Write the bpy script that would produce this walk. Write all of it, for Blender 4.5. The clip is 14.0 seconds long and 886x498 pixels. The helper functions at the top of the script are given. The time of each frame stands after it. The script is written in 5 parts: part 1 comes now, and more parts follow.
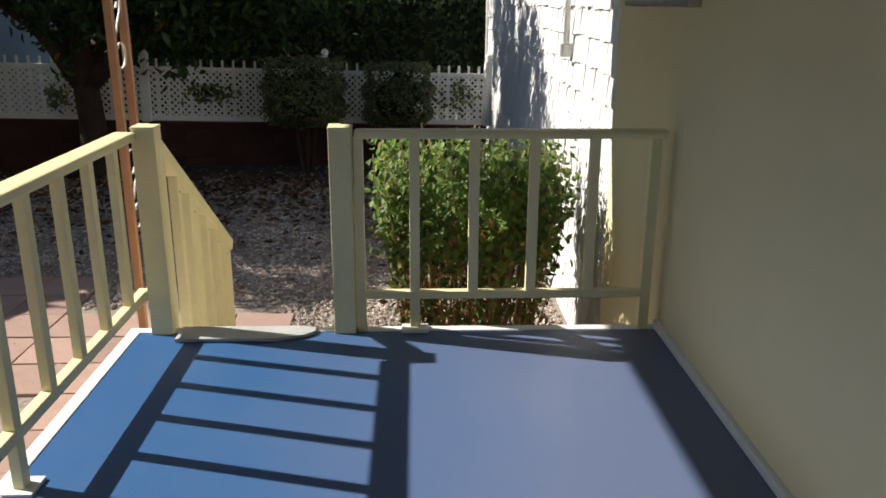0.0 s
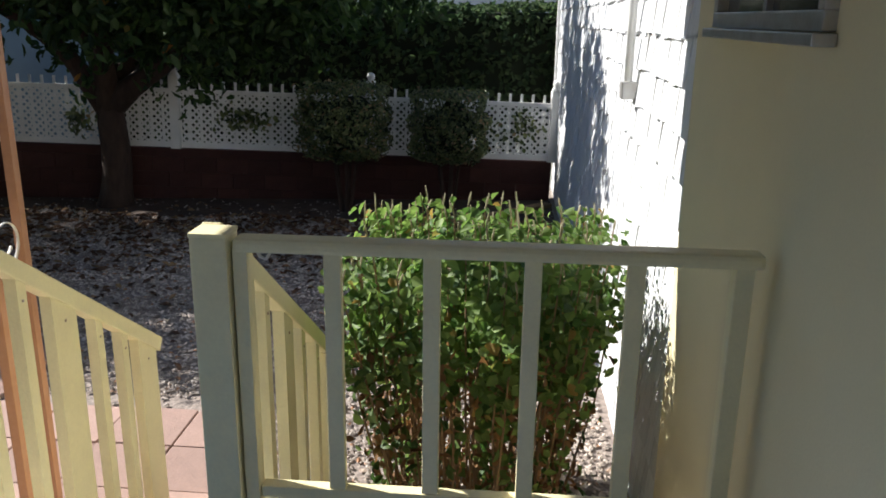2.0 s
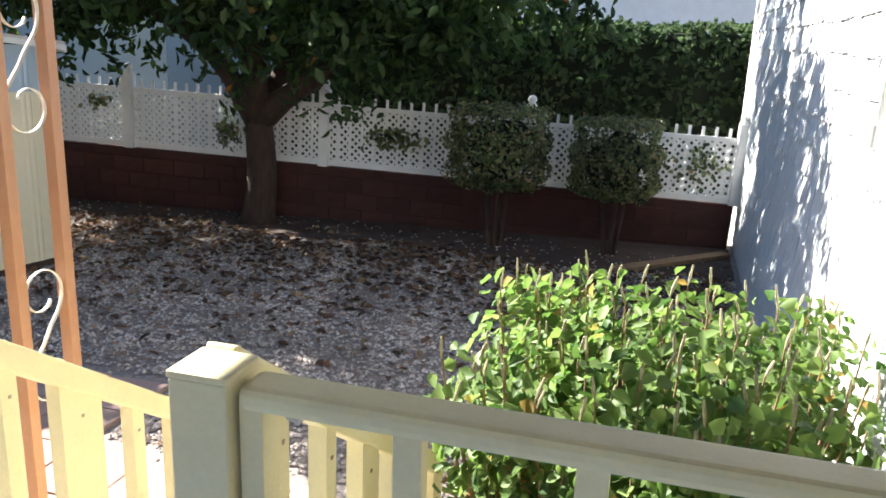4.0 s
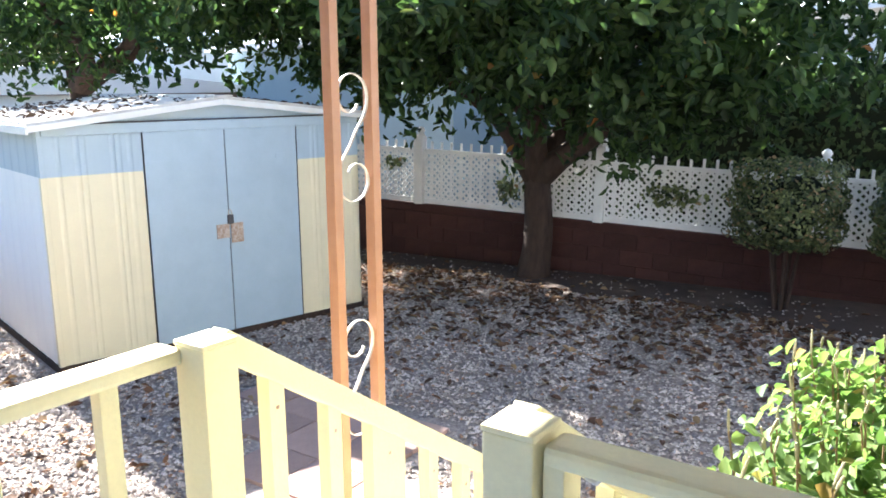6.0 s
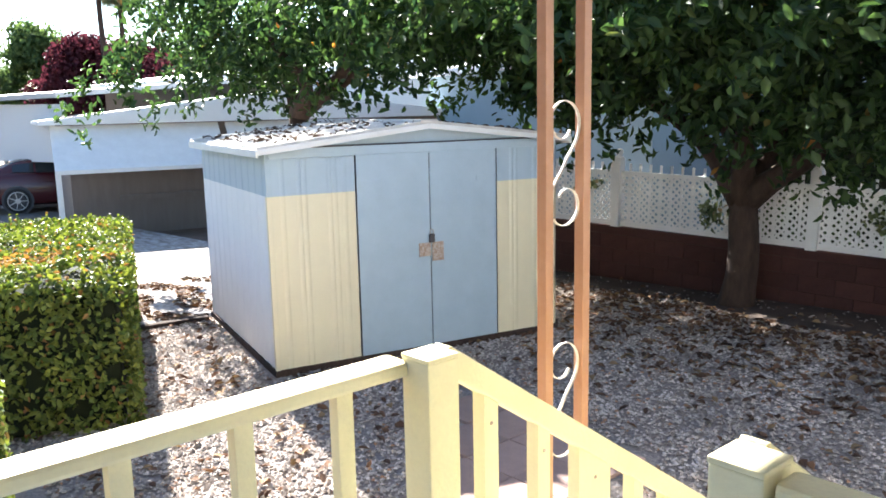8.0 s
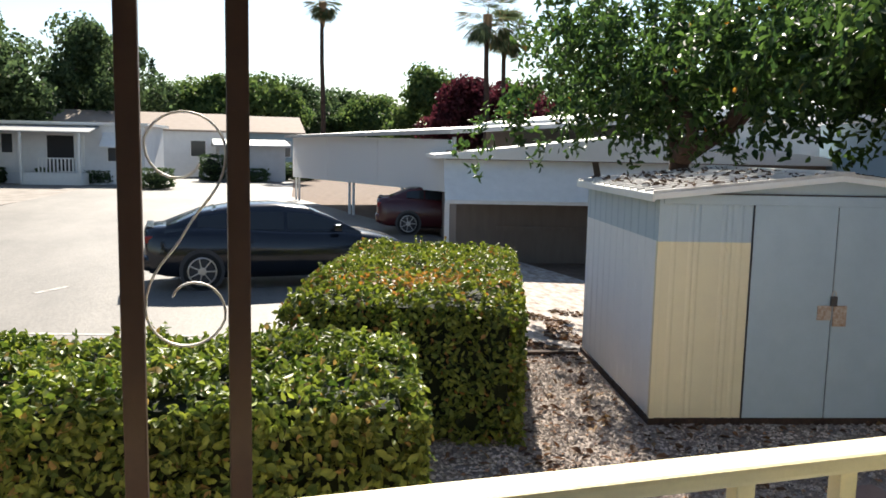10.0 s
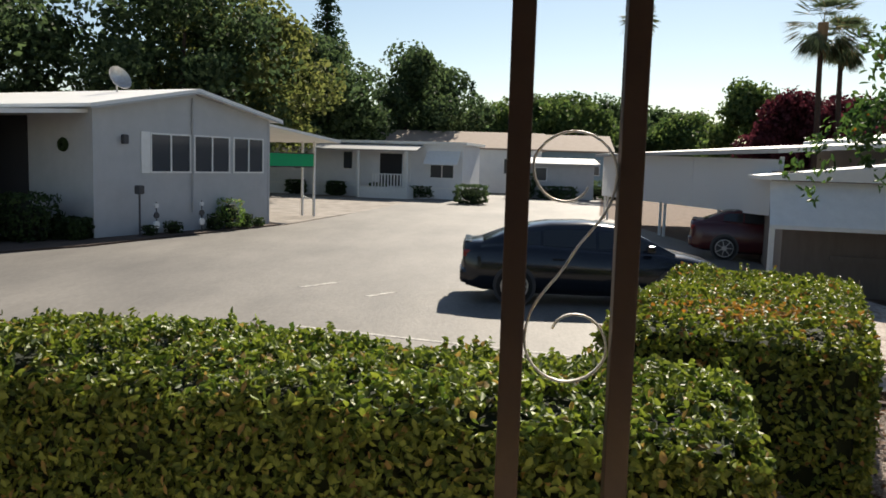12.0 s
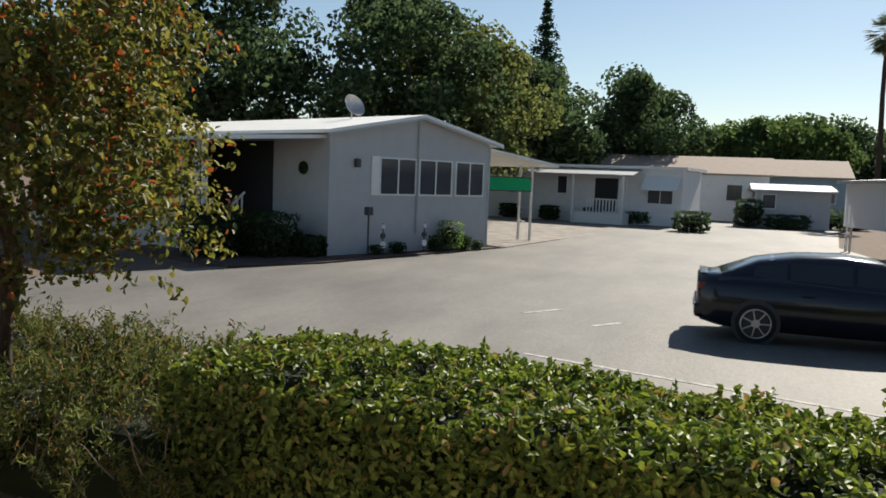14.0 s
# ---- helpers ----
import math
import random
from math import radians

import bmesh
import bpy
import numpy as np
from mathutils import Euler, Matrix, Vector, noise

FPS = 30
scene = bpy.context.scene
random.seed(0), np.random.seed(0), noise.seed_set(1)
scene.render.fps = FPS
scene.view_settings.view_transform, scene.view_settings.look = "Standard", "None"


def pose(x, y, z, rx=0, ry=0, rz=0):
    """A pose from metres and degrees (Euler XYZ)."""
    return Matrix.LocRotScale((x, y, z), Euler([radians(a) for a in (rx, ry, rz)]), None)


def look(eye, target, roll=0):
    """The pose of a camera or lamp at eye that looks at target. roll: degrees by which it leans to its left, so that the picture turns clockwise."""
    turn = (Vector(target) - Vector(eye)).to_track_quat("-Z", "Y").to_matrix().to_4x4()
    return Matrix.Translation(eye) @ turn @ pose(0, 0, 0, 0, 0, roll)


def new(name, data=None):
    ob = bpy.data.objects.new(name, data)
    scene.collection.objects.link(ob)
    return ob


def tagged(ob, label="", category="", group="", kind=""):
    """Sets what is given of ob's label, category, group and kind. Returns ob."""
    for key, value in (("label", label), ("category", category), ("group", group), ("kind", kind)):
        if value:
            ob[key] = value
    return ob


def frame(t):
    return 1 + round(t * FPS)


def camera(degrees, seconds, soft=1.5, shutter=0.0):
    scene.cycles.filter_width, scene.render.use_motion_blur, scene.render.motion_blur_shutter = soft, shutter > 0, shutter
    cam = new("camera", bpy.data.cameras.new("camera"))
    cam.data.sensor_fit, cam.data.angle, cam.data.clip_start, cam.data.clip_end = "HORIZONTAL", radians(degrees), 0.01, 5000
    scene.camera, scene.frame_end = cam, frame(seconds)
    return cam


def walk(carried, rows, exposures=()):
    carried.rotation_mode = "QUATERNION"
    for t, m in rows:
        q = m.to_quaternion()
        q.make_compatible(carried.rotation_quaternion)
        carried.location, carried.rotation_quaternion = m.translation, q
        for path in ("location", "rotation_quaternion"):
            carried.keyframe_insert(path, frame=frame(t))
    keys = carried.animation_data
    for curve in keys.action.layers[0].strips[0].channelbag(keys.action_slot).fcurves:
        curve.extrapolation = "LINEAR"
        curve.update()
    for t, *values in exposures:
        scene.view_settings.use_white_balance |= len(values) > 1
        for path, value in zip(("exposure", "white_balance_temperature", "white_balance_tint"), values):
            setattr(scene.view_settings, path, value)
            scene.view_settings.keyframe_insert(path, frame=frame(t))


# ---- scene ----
cam = camera(57.5, 14.0, soft=1.7)
# seconds, eye (x, y, z), yaw to the left of +y, pitch, roll
PATH = [
    (0.0, 0.104, -0.029, 1.408, -2.03, -17.07, 0.32),
    (0.5, 0.240, 0.318, 1.450, -2.56, -15.52, 0.42),
    (1.0, 0.367, 0.695, 1.444, -4.09, -17.68, 2.40),
    (1.5, 0.504, 1.061, 1.454, 1.04, -17.14, 0.89),
    (2.0, 0.524, 1.389, 1.439, 4.19, -16.01, 0.79),
    (2.2, 0.524, 1.510, 1.437, 3.15, -17.33, 2.01),
    (4.3, 0.400, 2.380, 1.391, 18.60, -14.60, 1.73),
    (4.5, 0.403, 2.369, 1.401, 20.74, -14.70, 1.22),
    (5.0, 0.403, 2.325, 1.410, 25.64, -13.98, 0.63),
    (5.5, 0.408, 2.266, 1.437, 30.21, -13.07, -0.04),
    (6.0, 0.402, 2.236, 1.455, 34.89, -11.49, -0.42),
    (6.5, 0.396, 2.219, 1.461, 36.93, -11.72, -0.76),
    (7.0, 0.399, 2.223, 1.461, 37.82, -12.23, -0.72),
    (7.5, 0.388, 2.223, 1.462, 40.96, -11.13, -0.31),
    (7.7, 0.393, 2.201, 1.469, 43.95, -10.61, -0.70),
    (9.8, 0.240, 1.855, 1.489, 70.15, -6.70, 0.80),
    (10.0, 0.220, 1.843, 1.490, 72.85, -6.95, 1.20),
    (10.5, 0.160, 1.850, 1.492, 81.56, -6.60, 0.77),
    (11.0, 0.120, 1.853, 1.491, 87.71, -6.95, 0.91),
    (11.5, 0.100, 1.810, 1.493, 93.70, -7.47, 0.00),
    (12.0, 0.060, 1.710, 1.493, 94.21, -6.19, 1.71),
    (12.5, -0.030, 1.560, 1.486, 97.04, -6.71, 1.41),
    (13.0, -0.100, 1.450, 1.504, 103.66, -4.27, 0.86),
    (13.5, -0.140, 1.385, 1.499, 107.24, -4.62, 0.96),
    (14.0, -0.140, 1.315, 1.500, 108.89, -5.01, 2.24),
]
walk(cam, [(t, Matrix.Translation((x, y, z)) @ pose(0, 0, 0, 90 + pitch, 0, yaw) @ pose(0, 0, 0, 0, 0, roll))
           for t, x, y, z, yaw, pitch, roll in PATH],
     exposures=[(0.0, 0.8, 6600, 10), (2.2, 1.1, 6050, 10), (4.3, 2.5, 6150, 10), (5.0, 2.78, 6000, 10), (5.6, 2.98, 5900, 10), (6.2, 3.0, 5950, 10), (7.0, 2.74, 6050, 10), (7.7, 2.74, 6050, 10), (9.8, 1.5, 6650, 10),
                (10.5, 1.25, 6700, 10), (12.0, 0.8, 6900, 10), (13.0, 0.55, 6600, 8), (14.0, 0.62, 6600, 8)])

# ---- daylight ----
SUN_EL = 37.5        # degrees above the horizon
sun_from = Vector((-math.cos(radians(15.4)) * math.cos(radians(SUN_EL)), math.sin(radians(15.4)) * math.cos(radians(SUN_EL)), math.sin(radians(SUN_EL))))
world = bpy.data.worlds.new("sky")
scene.world = world
world.use_nodes = True
wn = world.node_tree
sky = wn.nodes.new("ShaderNodeTexSky")
sky.sky_type = "NISHITA"
sky.sun_disc = False
sky.sun_elevation = radians(SUN_EL)
sky.sun_rotation = math.atan2(sun_from.x, sun_from.y)
sky.air_density, sky.dust_density, sky.ozone_density = 1.0, 0.25, 1.2
wn.nodes["Background"].inputs["Strength"].default_value = 0.063
wn.links.new(sky.outputs["Color"], wn.nodes["Background"].inputs["Color"])
sun = new("sun", bpy.data.lights.new("sun", "SUN"))
sun.data.energy, sun.data.angle, sun.data.color = 5.0, radians(0.6), (1.0, 0.93, 0.82)
sun.matrix_world = look(sun_from * 60, (0, 0, 0))

# ---- materials ----
def mat(name, color, rough=0.7, dark=None, scale=8.0, amount=0.5, fine=0.0, bump=0.0, bump_scale=60.0, metal=0.0,
        rnd=0.0, spec=0.4, stretch=(1, 1, 1)):
    """A surface in two tones mixed by noise at two scales, with fine relief."""
    m = bpy.data.materials.new(name)
    m.use_nodes = True
    nt = m.node_tree
    b = nt.nodes["Principled BSDF"]
    b.inputs["Roughness"].default_value = rough
    b.inputs["Metallic"].default_value = metal
    b.inputs["Specular IOR Level"].default_value = spec
    tc = nt.nodes.new("ShaderNodeTexCoord")
    mp = nt.nodes.new("ShaderNodeMapping")
    mp.inputs["Scale"].default_value = stretch
    nt.links.new(tc.outputs["Object"], mp.inputs["Vector"])
    n1 = nt.nodes.new("ShaderNodeTexNoise")
    n1.inputs["Scale"].default_value = scale
    n1.inputs["Detail"].default_value = 6
    n1.inputs["Roughness"].default_value = 0.65
    nt.links.new(mp.outputs["Vector"], n1.inputs["Vector"])
    ramp = nt.nodes.new("ShaderNodeValToRGB")
    ramp.color_ramp.elements[0].position, ramp.color_ramp.elements[1].position = 0.35, 0.7
    dk = dark or tuple(c * 0.75 for c in color)
    ramp.color_ramp.elements[0].color = (*color, 1)
    ramp.color_ramp.elements[1].color = (*[c * (1 - amount) + d * amount for c, d in zip(color, dk)], 1)
    nt.links.new(n1.outputs["Fac"], ramp.inputs["Fac"])
    out = ramp.outputs["Color"]
    if fine > 0:
        n2 = nt.nodes.new("ShaderNodeTexNoise")
        n2.inputs["Scale"].default_value = bump_scale
        n2.inputs["Detail"].default_value = 3
        nt.links.new(mp.outputs["Vector"], n2.inputs["Vector"])
        mr = nt.nodes.new("ShaderNodeMapRange")
        mr.inputs["To Min"].default_value, mr.inputs["To Max"].default_value = 1 - fine, 1 + fine
        nt.links.new(n2.outputs["Fac"], mr.inputs["Value"])
        hs = nt.nodes.new("ShaderNodeHueSaturation")
        nt.links.new(out, hs.inputs["Color"])
        nt.links.new(mr.outputs["Result"], hs.inputs["Value"])
        out = hs.outputs["Color"]
    if rnd > 0:
        oi = nt.nodes.new("ShaderNodeObjectInfo")
        mr = nt.nodes.new("ShaderNodeMapRange")
        mr.inputs["To Min"].default_value, mr.inputs["To Max"].default_value = 1 - rnd, 1 + rnd
        nt.links.new(oi.outputs["Random"], mr.inputs["Value"])
        hs = nt.nodes.new("ShaderNodeHueSaturation")
        nt.links.new(out, hs.inputs["Color"])
        nt.links.new(mr.outputs["Result"], hs.inputs["Value"])
        out = hs.outputs["Color"]
    nt.links.new(out, b.inputs["Base Color"])
    if bump > 0:
        n3 = nt.nodes.new("ShaderNodeTexNoise")
        n3.inputs["Scale"].default_value = bump_scale
        n3.inputs["Detail"].default_value = 5
        nt.links.new(mp.outputs["Vector"], n3.inputs["Vector"])
        bp = nt.nodes.new("ShaderNodeBump")
        bp.inputs["Strength"].default_value = bump
        bp.inputs["Distance"].default_value = 0.01
        nt.links.new(n3.outputs["Fac"], bp.inputs["Height"])
        nt.links.new(bp.outputs["Normal"], b.inputs["Normal"])
    return m


def leaf_mat(name, light, dark, odd=None, odd_share=0.0, through_share=0.45, rough=0.45, spec=0.25):
    """Leaves: each island its own shade, light shines through."""
    m = bpy.data.materials.new(name)
    m.use_nodes = True
    nt = m.node_tree
    b = nt.nodes["Principled BSDF"]
    geo = nt.nodes.new("ShaderNodeNewGeometry")
    ramp = nt.nodes.new("ShaderNodeValToRGB")
    e = ramp.color_ramp.elements
    e[0].color, e[1].color = (*dark, 1), (*light, 1)
    e[1].position = 1 - odd_share if odd else 1.0
    if odd:
        k = e.new(min(0.999, 1 - odd_share + 0.01))
        k.color = (*odd, 1)
    nt.links.new(geo.outputs["Random Per Island"], ramp.inputs["Fac"])
    tc = nt.nodes.new("ShaderNodeTexCoord")
    nz = nt.nodes.new("ShaderNodeTexNoise")
    nz.inputs["Scale"].default_value = 1.3
    nz.inputs["Detail"].default_value = 4
    nt.links.new(tc.outputs["Object"], nz.inputs["Vector"])
    mr = nt.nodes.new("ShaderNodeMapRange")
    mr.inputs["From Min"].default_value, mr.inputs["From Max"].default_value = 0.3, 0.7
    mr.inputs["To Min"].default_value, mr.inputs["To Max"].default_value = 0.7, 1.3
    nt.links.new(nz.outputs["Fac"], mr.inputs["Value"])
    hs = nt.nodes.new("ShaderNodeHueSaturation")
    nt.links.new(ramp.outputs["Color"], hs.inputs["Color"])
    nt.links.new(mr.outputs["Result"], hs.inputs["Value"])
    nt.links.new(hs.outputs["Color"], b.inputs["Base Color"])
    b.inputs["Roughness"].default_value = rough
    b.inputs["Specular IOR Level"].default_value = spec
    tr = nt.nodes.new("ShaderNodeBsdfTranslucent")
    hs2 = nt.nodes.new("ShaderNodeHueSaturation")
    hs2.inputs["Saturation"].default_value, hs2.inputs["Value"].default_value = 1.15, 1.5
    nt.links.new(hs.outputs["Color"], hs2.inputs["Color"])
    nt.links.new(hs2.outputs["Color"], tr.inputs["Color"])
    mix = nt.nodes.new("ShaderNodeMixShader")
    mix.inputs["Fac"].default_value = through_share
    nt.links.new(b.outputs["BSDF"], mix.inputs[1])
    nt.links.new(tr.outputs["BSDF"], mix.inputs[2])
    nt.links.new(mix.outputs["Shader"], nt.nodes["Material Output"].inputs["Surface"])
    return m


def glass_mat(name, color=(0.05, 0.06, 0.07), rough=0.05):
    m = mat(name, color, rough, amount=0.2, spec=0.55)
    return m


CREAM = mat("cream paint", (0.82, 0.74, 0.45), 0.5, dark=(0.68, 0.60, 0.38), scale=6, amount=0.5, fine=0.06, bump=0.15, bump_scale=90)
WALL = mat("cream wall paint", (0.74, 0.65, 0.41), 0.6, dark=(0.65, 0.57, 0.36), scale=1.5, amount=0.5, fine=0.04, bump=0.08, bump_scale=120)
def worn_deck():
    """Blue deck paint, walked pale along the wall side, with the boundary broken up by noise."""
    m = mat("blue deck paint", (0.030, 0.105, 0.27), 0.38, dark=(0.045, 0.11, 0.25), scale=3.0, amount=0.7, fine=0.08, bump=0.12, bump_scale=120)
    nt = m.node_tree
    b = nt.nodes["Principled BSDF"]
    fresh = b.inputs["Base Color"].links[0].from_socket
    tc = nt.nodes.new("ShaderNodeTexCoord")
    sep = nt.nodes.new("ShaderNodeSeparateXYZ")
    nt.links.new(tc.outputs["Object"], sep.inputs["Vector"])
    nz = nt.nodes.new("ShaderNodeTexNoise")
    nz.inputs["Scale"].default_value, nz.inputs["Detail"].default_value = 1.6, 7
    nt.links.new(tc.outputs["Object"], nz.inputs["Vector"])
    add = nt.nodes.new("ShaderNodeMath")
    add.operation = "MULTIPLY_ADD"
    add.inputs[1].default_value = 0.9
    nt.links.new(nz.outputs["Fac"], add.inputs[0])
    nt.links.new(sep.outputs["X"], add.inputs[2])
    mr = nt.nodes.new("ShaderNodeMapRange")
    mr.inputs["From Min"].default_value, mr.inputs["From Max"].default_value = -0.2, 1.0
    nt.links.new(add.outputs[0], mr.inputs["Value"])
    mix = nt.nodes.new("ShaderNodeMix")
    mix.data_type = "RGBA"
    mix.inputs[7].default_value = (0.105, 0.14, 0.25, 1)
    nt.links.new(mr.outputs["Result"], mix.inputs[0])
    nt.links.new(fresh, mix.inputs[6])
    nt.links.new(mix.outputs[2], b.inputs["Base Color"])
    return m


BLUE = worn_deck()
WHITE = mat("white paint", (0.80, 0.80, 0.78), 0.5, dark=(0.62, 0.62, 0.60), scale=5, amount=0.4, fine=0.04, bump=0.08)
# grey tone stands for white paint in shade; SIDING_PALE is the unshaded copy
SIDING_SHADED = mat("white siding darkened for shade", (0.46, 0.47, 0.48), 0.55, dark=(0.37, 0.38, 0.39), scale=2, amount=0.5, fine=0.03)
SIDING_PALE = mat("white siding at full tone", (0.74, 0.75, 0.76), 0.55, dark=(0.62, 0.63, 0.65), scale=2, amount=0.5, fine=0.04)
SHINGLE = mat("white shingle", (0.80, 0.80, 0.80), 0.7, dark=(0.62, 0.64, 0.67), scale=9, amount=0.9, fine=0.22, bump=1.0, bump_scale=40, rnd=0.14, stretch=(1, 5, 0.35))
# the tan pillar paint again, with porch shade put into its colour
TAN_SHADED = mat("tan brown metal paint darkened for shade", (0.065, 0.033, 0.022), 0.5, dark=(0.04, 0.02, 0.014), scale=12, amount=0.6, fine=0.06, bump=0.08)
DIRT = mat("leafy dirt", (0.085, 0.058, 0.045), 0.95, dark=(0.045, 0.03, 0.024), scale=4, amount=0.9, fine=0.3, bump=0.8, bump_scale=35)
TAN = mat("tan brown metal paint", (0.40, 0.215, 0.13), 0.45, dark=(0.33, 0.15, 0.07), scale=12, amount=0.5, fine=0.05, bump=0.08)
SCROLL = mat("white wrought iron", (0.72, 0.70, 0.66), 0.45, dark=(0.45, 0.36, 0.28), scale=30, amount=0.6, bump=0.1)
SHED_BLUE = mat("pale blue sheet metal", (0.42, 0.53, 0.62), 0.42, dark=(0.36, 0.46, 0.55), scale=4, amount=0.6, fine=0.03, bump=0.05)
SHED_CREAM = mat("cream sheet metal", (0.80, 0.73, 0.52), 0.45, dark=(0.70, 0.64, 0.46), scale=4, amount=0.5, fine=0.03, bump=0.05)
METAL = mat("galvanised metal", (0.55, 0.55, 0.54), 0.4, dark=(0.35, 0.30, 0.26), scale=10, amount=0.6, metal=0.7, bump=0.1)
RUST = mat("rusty latch", (0.56, 0.50, 0.44), 0.6, dark=(0.28, 0.13, 0.06), scale=40, amount=0.9, metal=0.3, bump=0.2)
ROOFM = mat("weathered sheet roof", (0.68, 0.65, 0.60), 0.5, dark=(0.36, 0.32, 0.28), scale=7, amount=0.7, fine=0.08, bump=0.2, stretch=(1, 0.3, 1))
GRAVEL = mat("gravel bed", (0.35, 0.29, 0.25), 0.9, dark=(0.16, 0.13, 0.115), scale=30, amount=0.9, fine=0.35, bump=1.0, bump_scale=45)
EARTH = mat("dry earth", (0.16, 0.11, 0.08), 0.95, dark=(0.075, 0.05, 0.036), scale=3, amount=0.9, fine=0.25, bump=0.8, bump_scale=30)
ASPHALT = mat("worn asphalt", (0.175, 0.163, 0.147), 0.7, dark=(0.09, 0.085, 0.079), scale=0.42, amount=0.95, fine=0.30, bump=0.5, bump_scale=22, stretch=(0.4, 1, 1))
PAVER = mat("reddish paver", (0.36, 0.24, 0.20), 0.85, dark=(0.28, 0.19, 0.16), scale=9, amount=0.7, fine=0.1, bump=0.3, rnd=0.18)
BRICK = mat("dark red retaining wall", (0.070, 0.028, 0.022), 0.9, dark=(0.045, 0.018, 0.015), scale=6, amount=0.8, fine=0.2, bump=0.5, rnd=0.15)
BARK = mat("tree bark", (0.068, 0.043, 0.032), 0.95, dark=(0.03, 0.02, 0.015), scale=14, amount=0.9, fine=0.25, bump=1.0, bump_scale=24, stretch=(1, 1, 0.3))
TWIG = mat("dry twig", (0.30, 0.20, 0.11), 0.9, dark=(0.16, 0.10, 0.06), scale=20, amount=0.7)
LEAF_TREE = leaf_mat("tree leaf", (0.072, 0.118, 0.036), (0.018, 0.038, 0.015), (0.35, 0.15, 0.05), 0.005, 0.45)
LEAF_HEDGE = leaf_mat("hedge leaf", (0.235, 0.275, 0.065), (0.045, 0.08, 0.02), (0.28, 0.20, 0.08), 0.06, 0.26, 0.5, 0.25)
LEAF_HEDGE2 = leaf_mat("hedge leaf sunburnt", (0.24, 0.27, 0.06), (0.055, 0.09, 0.02), (0.30, 0.16, 0.06), 0.05, 0.24, 0.5)
LEAF_SHRUB = leaf_mat("shrub leaf", (0.21, 0.29, 0.095), (0.055, 0.11, 0.03), (0.34, 0.24, 0.09), 0.025, 0.4, 0.5)
LEAF_BUSH = leaf_mat("bush leaf", (0.21, 0.24, 0.10), (0.018, 0.036, 0.014), (0.30, 0.22, 0.12), 0.08, 0.35, 0.35, 0.5)
LEAF_FAR = leaf_mat("far tree leaf", (0.085, 0.12, 0.055), (0.032, 0.052, 0.03), None, 0, 0.42, 0.6, 0.04)
LEAF_PALE = leaf_mat("light green far leaf", (0.13, 0.175, 0.06), (0.05, 0.085, 0.035), None, 0, 0.4, 0.6, 0.04)
LEAF_PLUM = leaf_mat("plum leaf", (0.105, 0.035, 0.045), (0.045, 0.014, 0.018), None, 0, 0.35, 0.6, 0.04)
LEAF_CONIFER = leaf_mat("conifer needles", (0.05, 0.085, 0.045), (0.02, 0.04, 0.022), None, 0, 0.2, 0.7, 0.04)
LEAF_PALM = leaf_mat("palm frond", (0.12, 0.15, 0.085), (0.05, 0.07, 0.04), (0.22, 0.17, 0.10), 0.12, 0.35, 0.5, 0.1)
LEAF_OLIVE = leaf_mat("olive green far leaf", (0.17, 0.18, 0.07), (0.06, 0.08, 0.03), None, 0, 0.45, 0.6, 0.04)
LEAF_MYRTLE = leaf_mat("reddening leaf", (0.19, 0.17, 0.05), (0.04, 0.06, 0.018), (0.30, 0.10, 0.05), 0.07, 0.45, 0.5)
# near-black filling: the inner shade of hedges and bushes put into the colour
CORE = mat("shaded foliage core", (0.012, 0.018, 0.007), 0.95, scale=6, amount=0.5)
CARPAINT = mat("dark blue-grey car paint", (0.008, 0.011, 0.018), 0.16, amount=0.2, spec=0.6)
RED = mat("dark red car paint", (0.06, 0.010, 0.012), 0.25, amount=0.2, spec=0.6)
GLASS = glass_mat("dark window glass", (0.02, 0.025, 0.03), 0.06)
PANE = glass_mat("house window glass", (0.045, 0.052, 0.062), 0.12)
TYRE = mat("tyre rubber", (0.02, 0.02, 0.02), 0.85, scale=30, amount=0.4, bump=0.2)
ALLOY = mat("alloy rim", (0.62, 0.62, 0.62), 0.3, metal=0.9, amount=0.2)
LAMP_RED = mat("red tail lamp", (0.25, 0.01, 0.01), 0.2, amount=0.2, spec=0.6)
GREEN = mat("green shade cloth", (0.01, 0.50, 0.26), 0.7, dark=(0.01, 0.42, 0.22), scale=4, amount=0.5, stretch=(0.3, 1, 12))
ROOFTAN = mat("tan roof", (0.34, 0.27, 0.22), 0.85, dark=(0.27, 0.21, 0.17), scale=2, amount=0.6, fine=0.1)
ROOFGREY = mat("grey sheet roof", (0.42, 0.42, 0.42), 0.5, dark=(0.30, 0.30, 0.30), scale=1.5, amount=0.6, fine=0.05, stretch=(0.2, 3, 1))
ROOFWHITE = mat("white sheet roof", (0.80, 0.80, 0.78), 0.5, dark=(0.65, 0.64, 0.62), scale=1.5, amount=0.5)
BLUEGREY = mat("blue grey siding", (0.26, 0.36, 0.42), 0.7, dark=(0.22, 0.31, 0.36), scale=2, amount=0.5, fine=0.04)
PINK = mat("pale pink stucco", (0.62, 0.50, 0.44), 0.8, dark=(0.54, 0.43, 0.38), scale=3, amount=0.5, fine=0.06)
BROWNWALL = mat("brown skirting", (0.20, 0.165, 0.14), 0.8, dark=(0.15, 0.12, 0.10), scale=3, amount=0.6, fine=0.06, stretch=(3, 3, 0.5))
# near-black stands in for the lack of light inside rooms and doorways
DARKIN = mat("near-black for unlit interiors", (0.03, 0.03, 0.032), 0.8, amount=0.3)
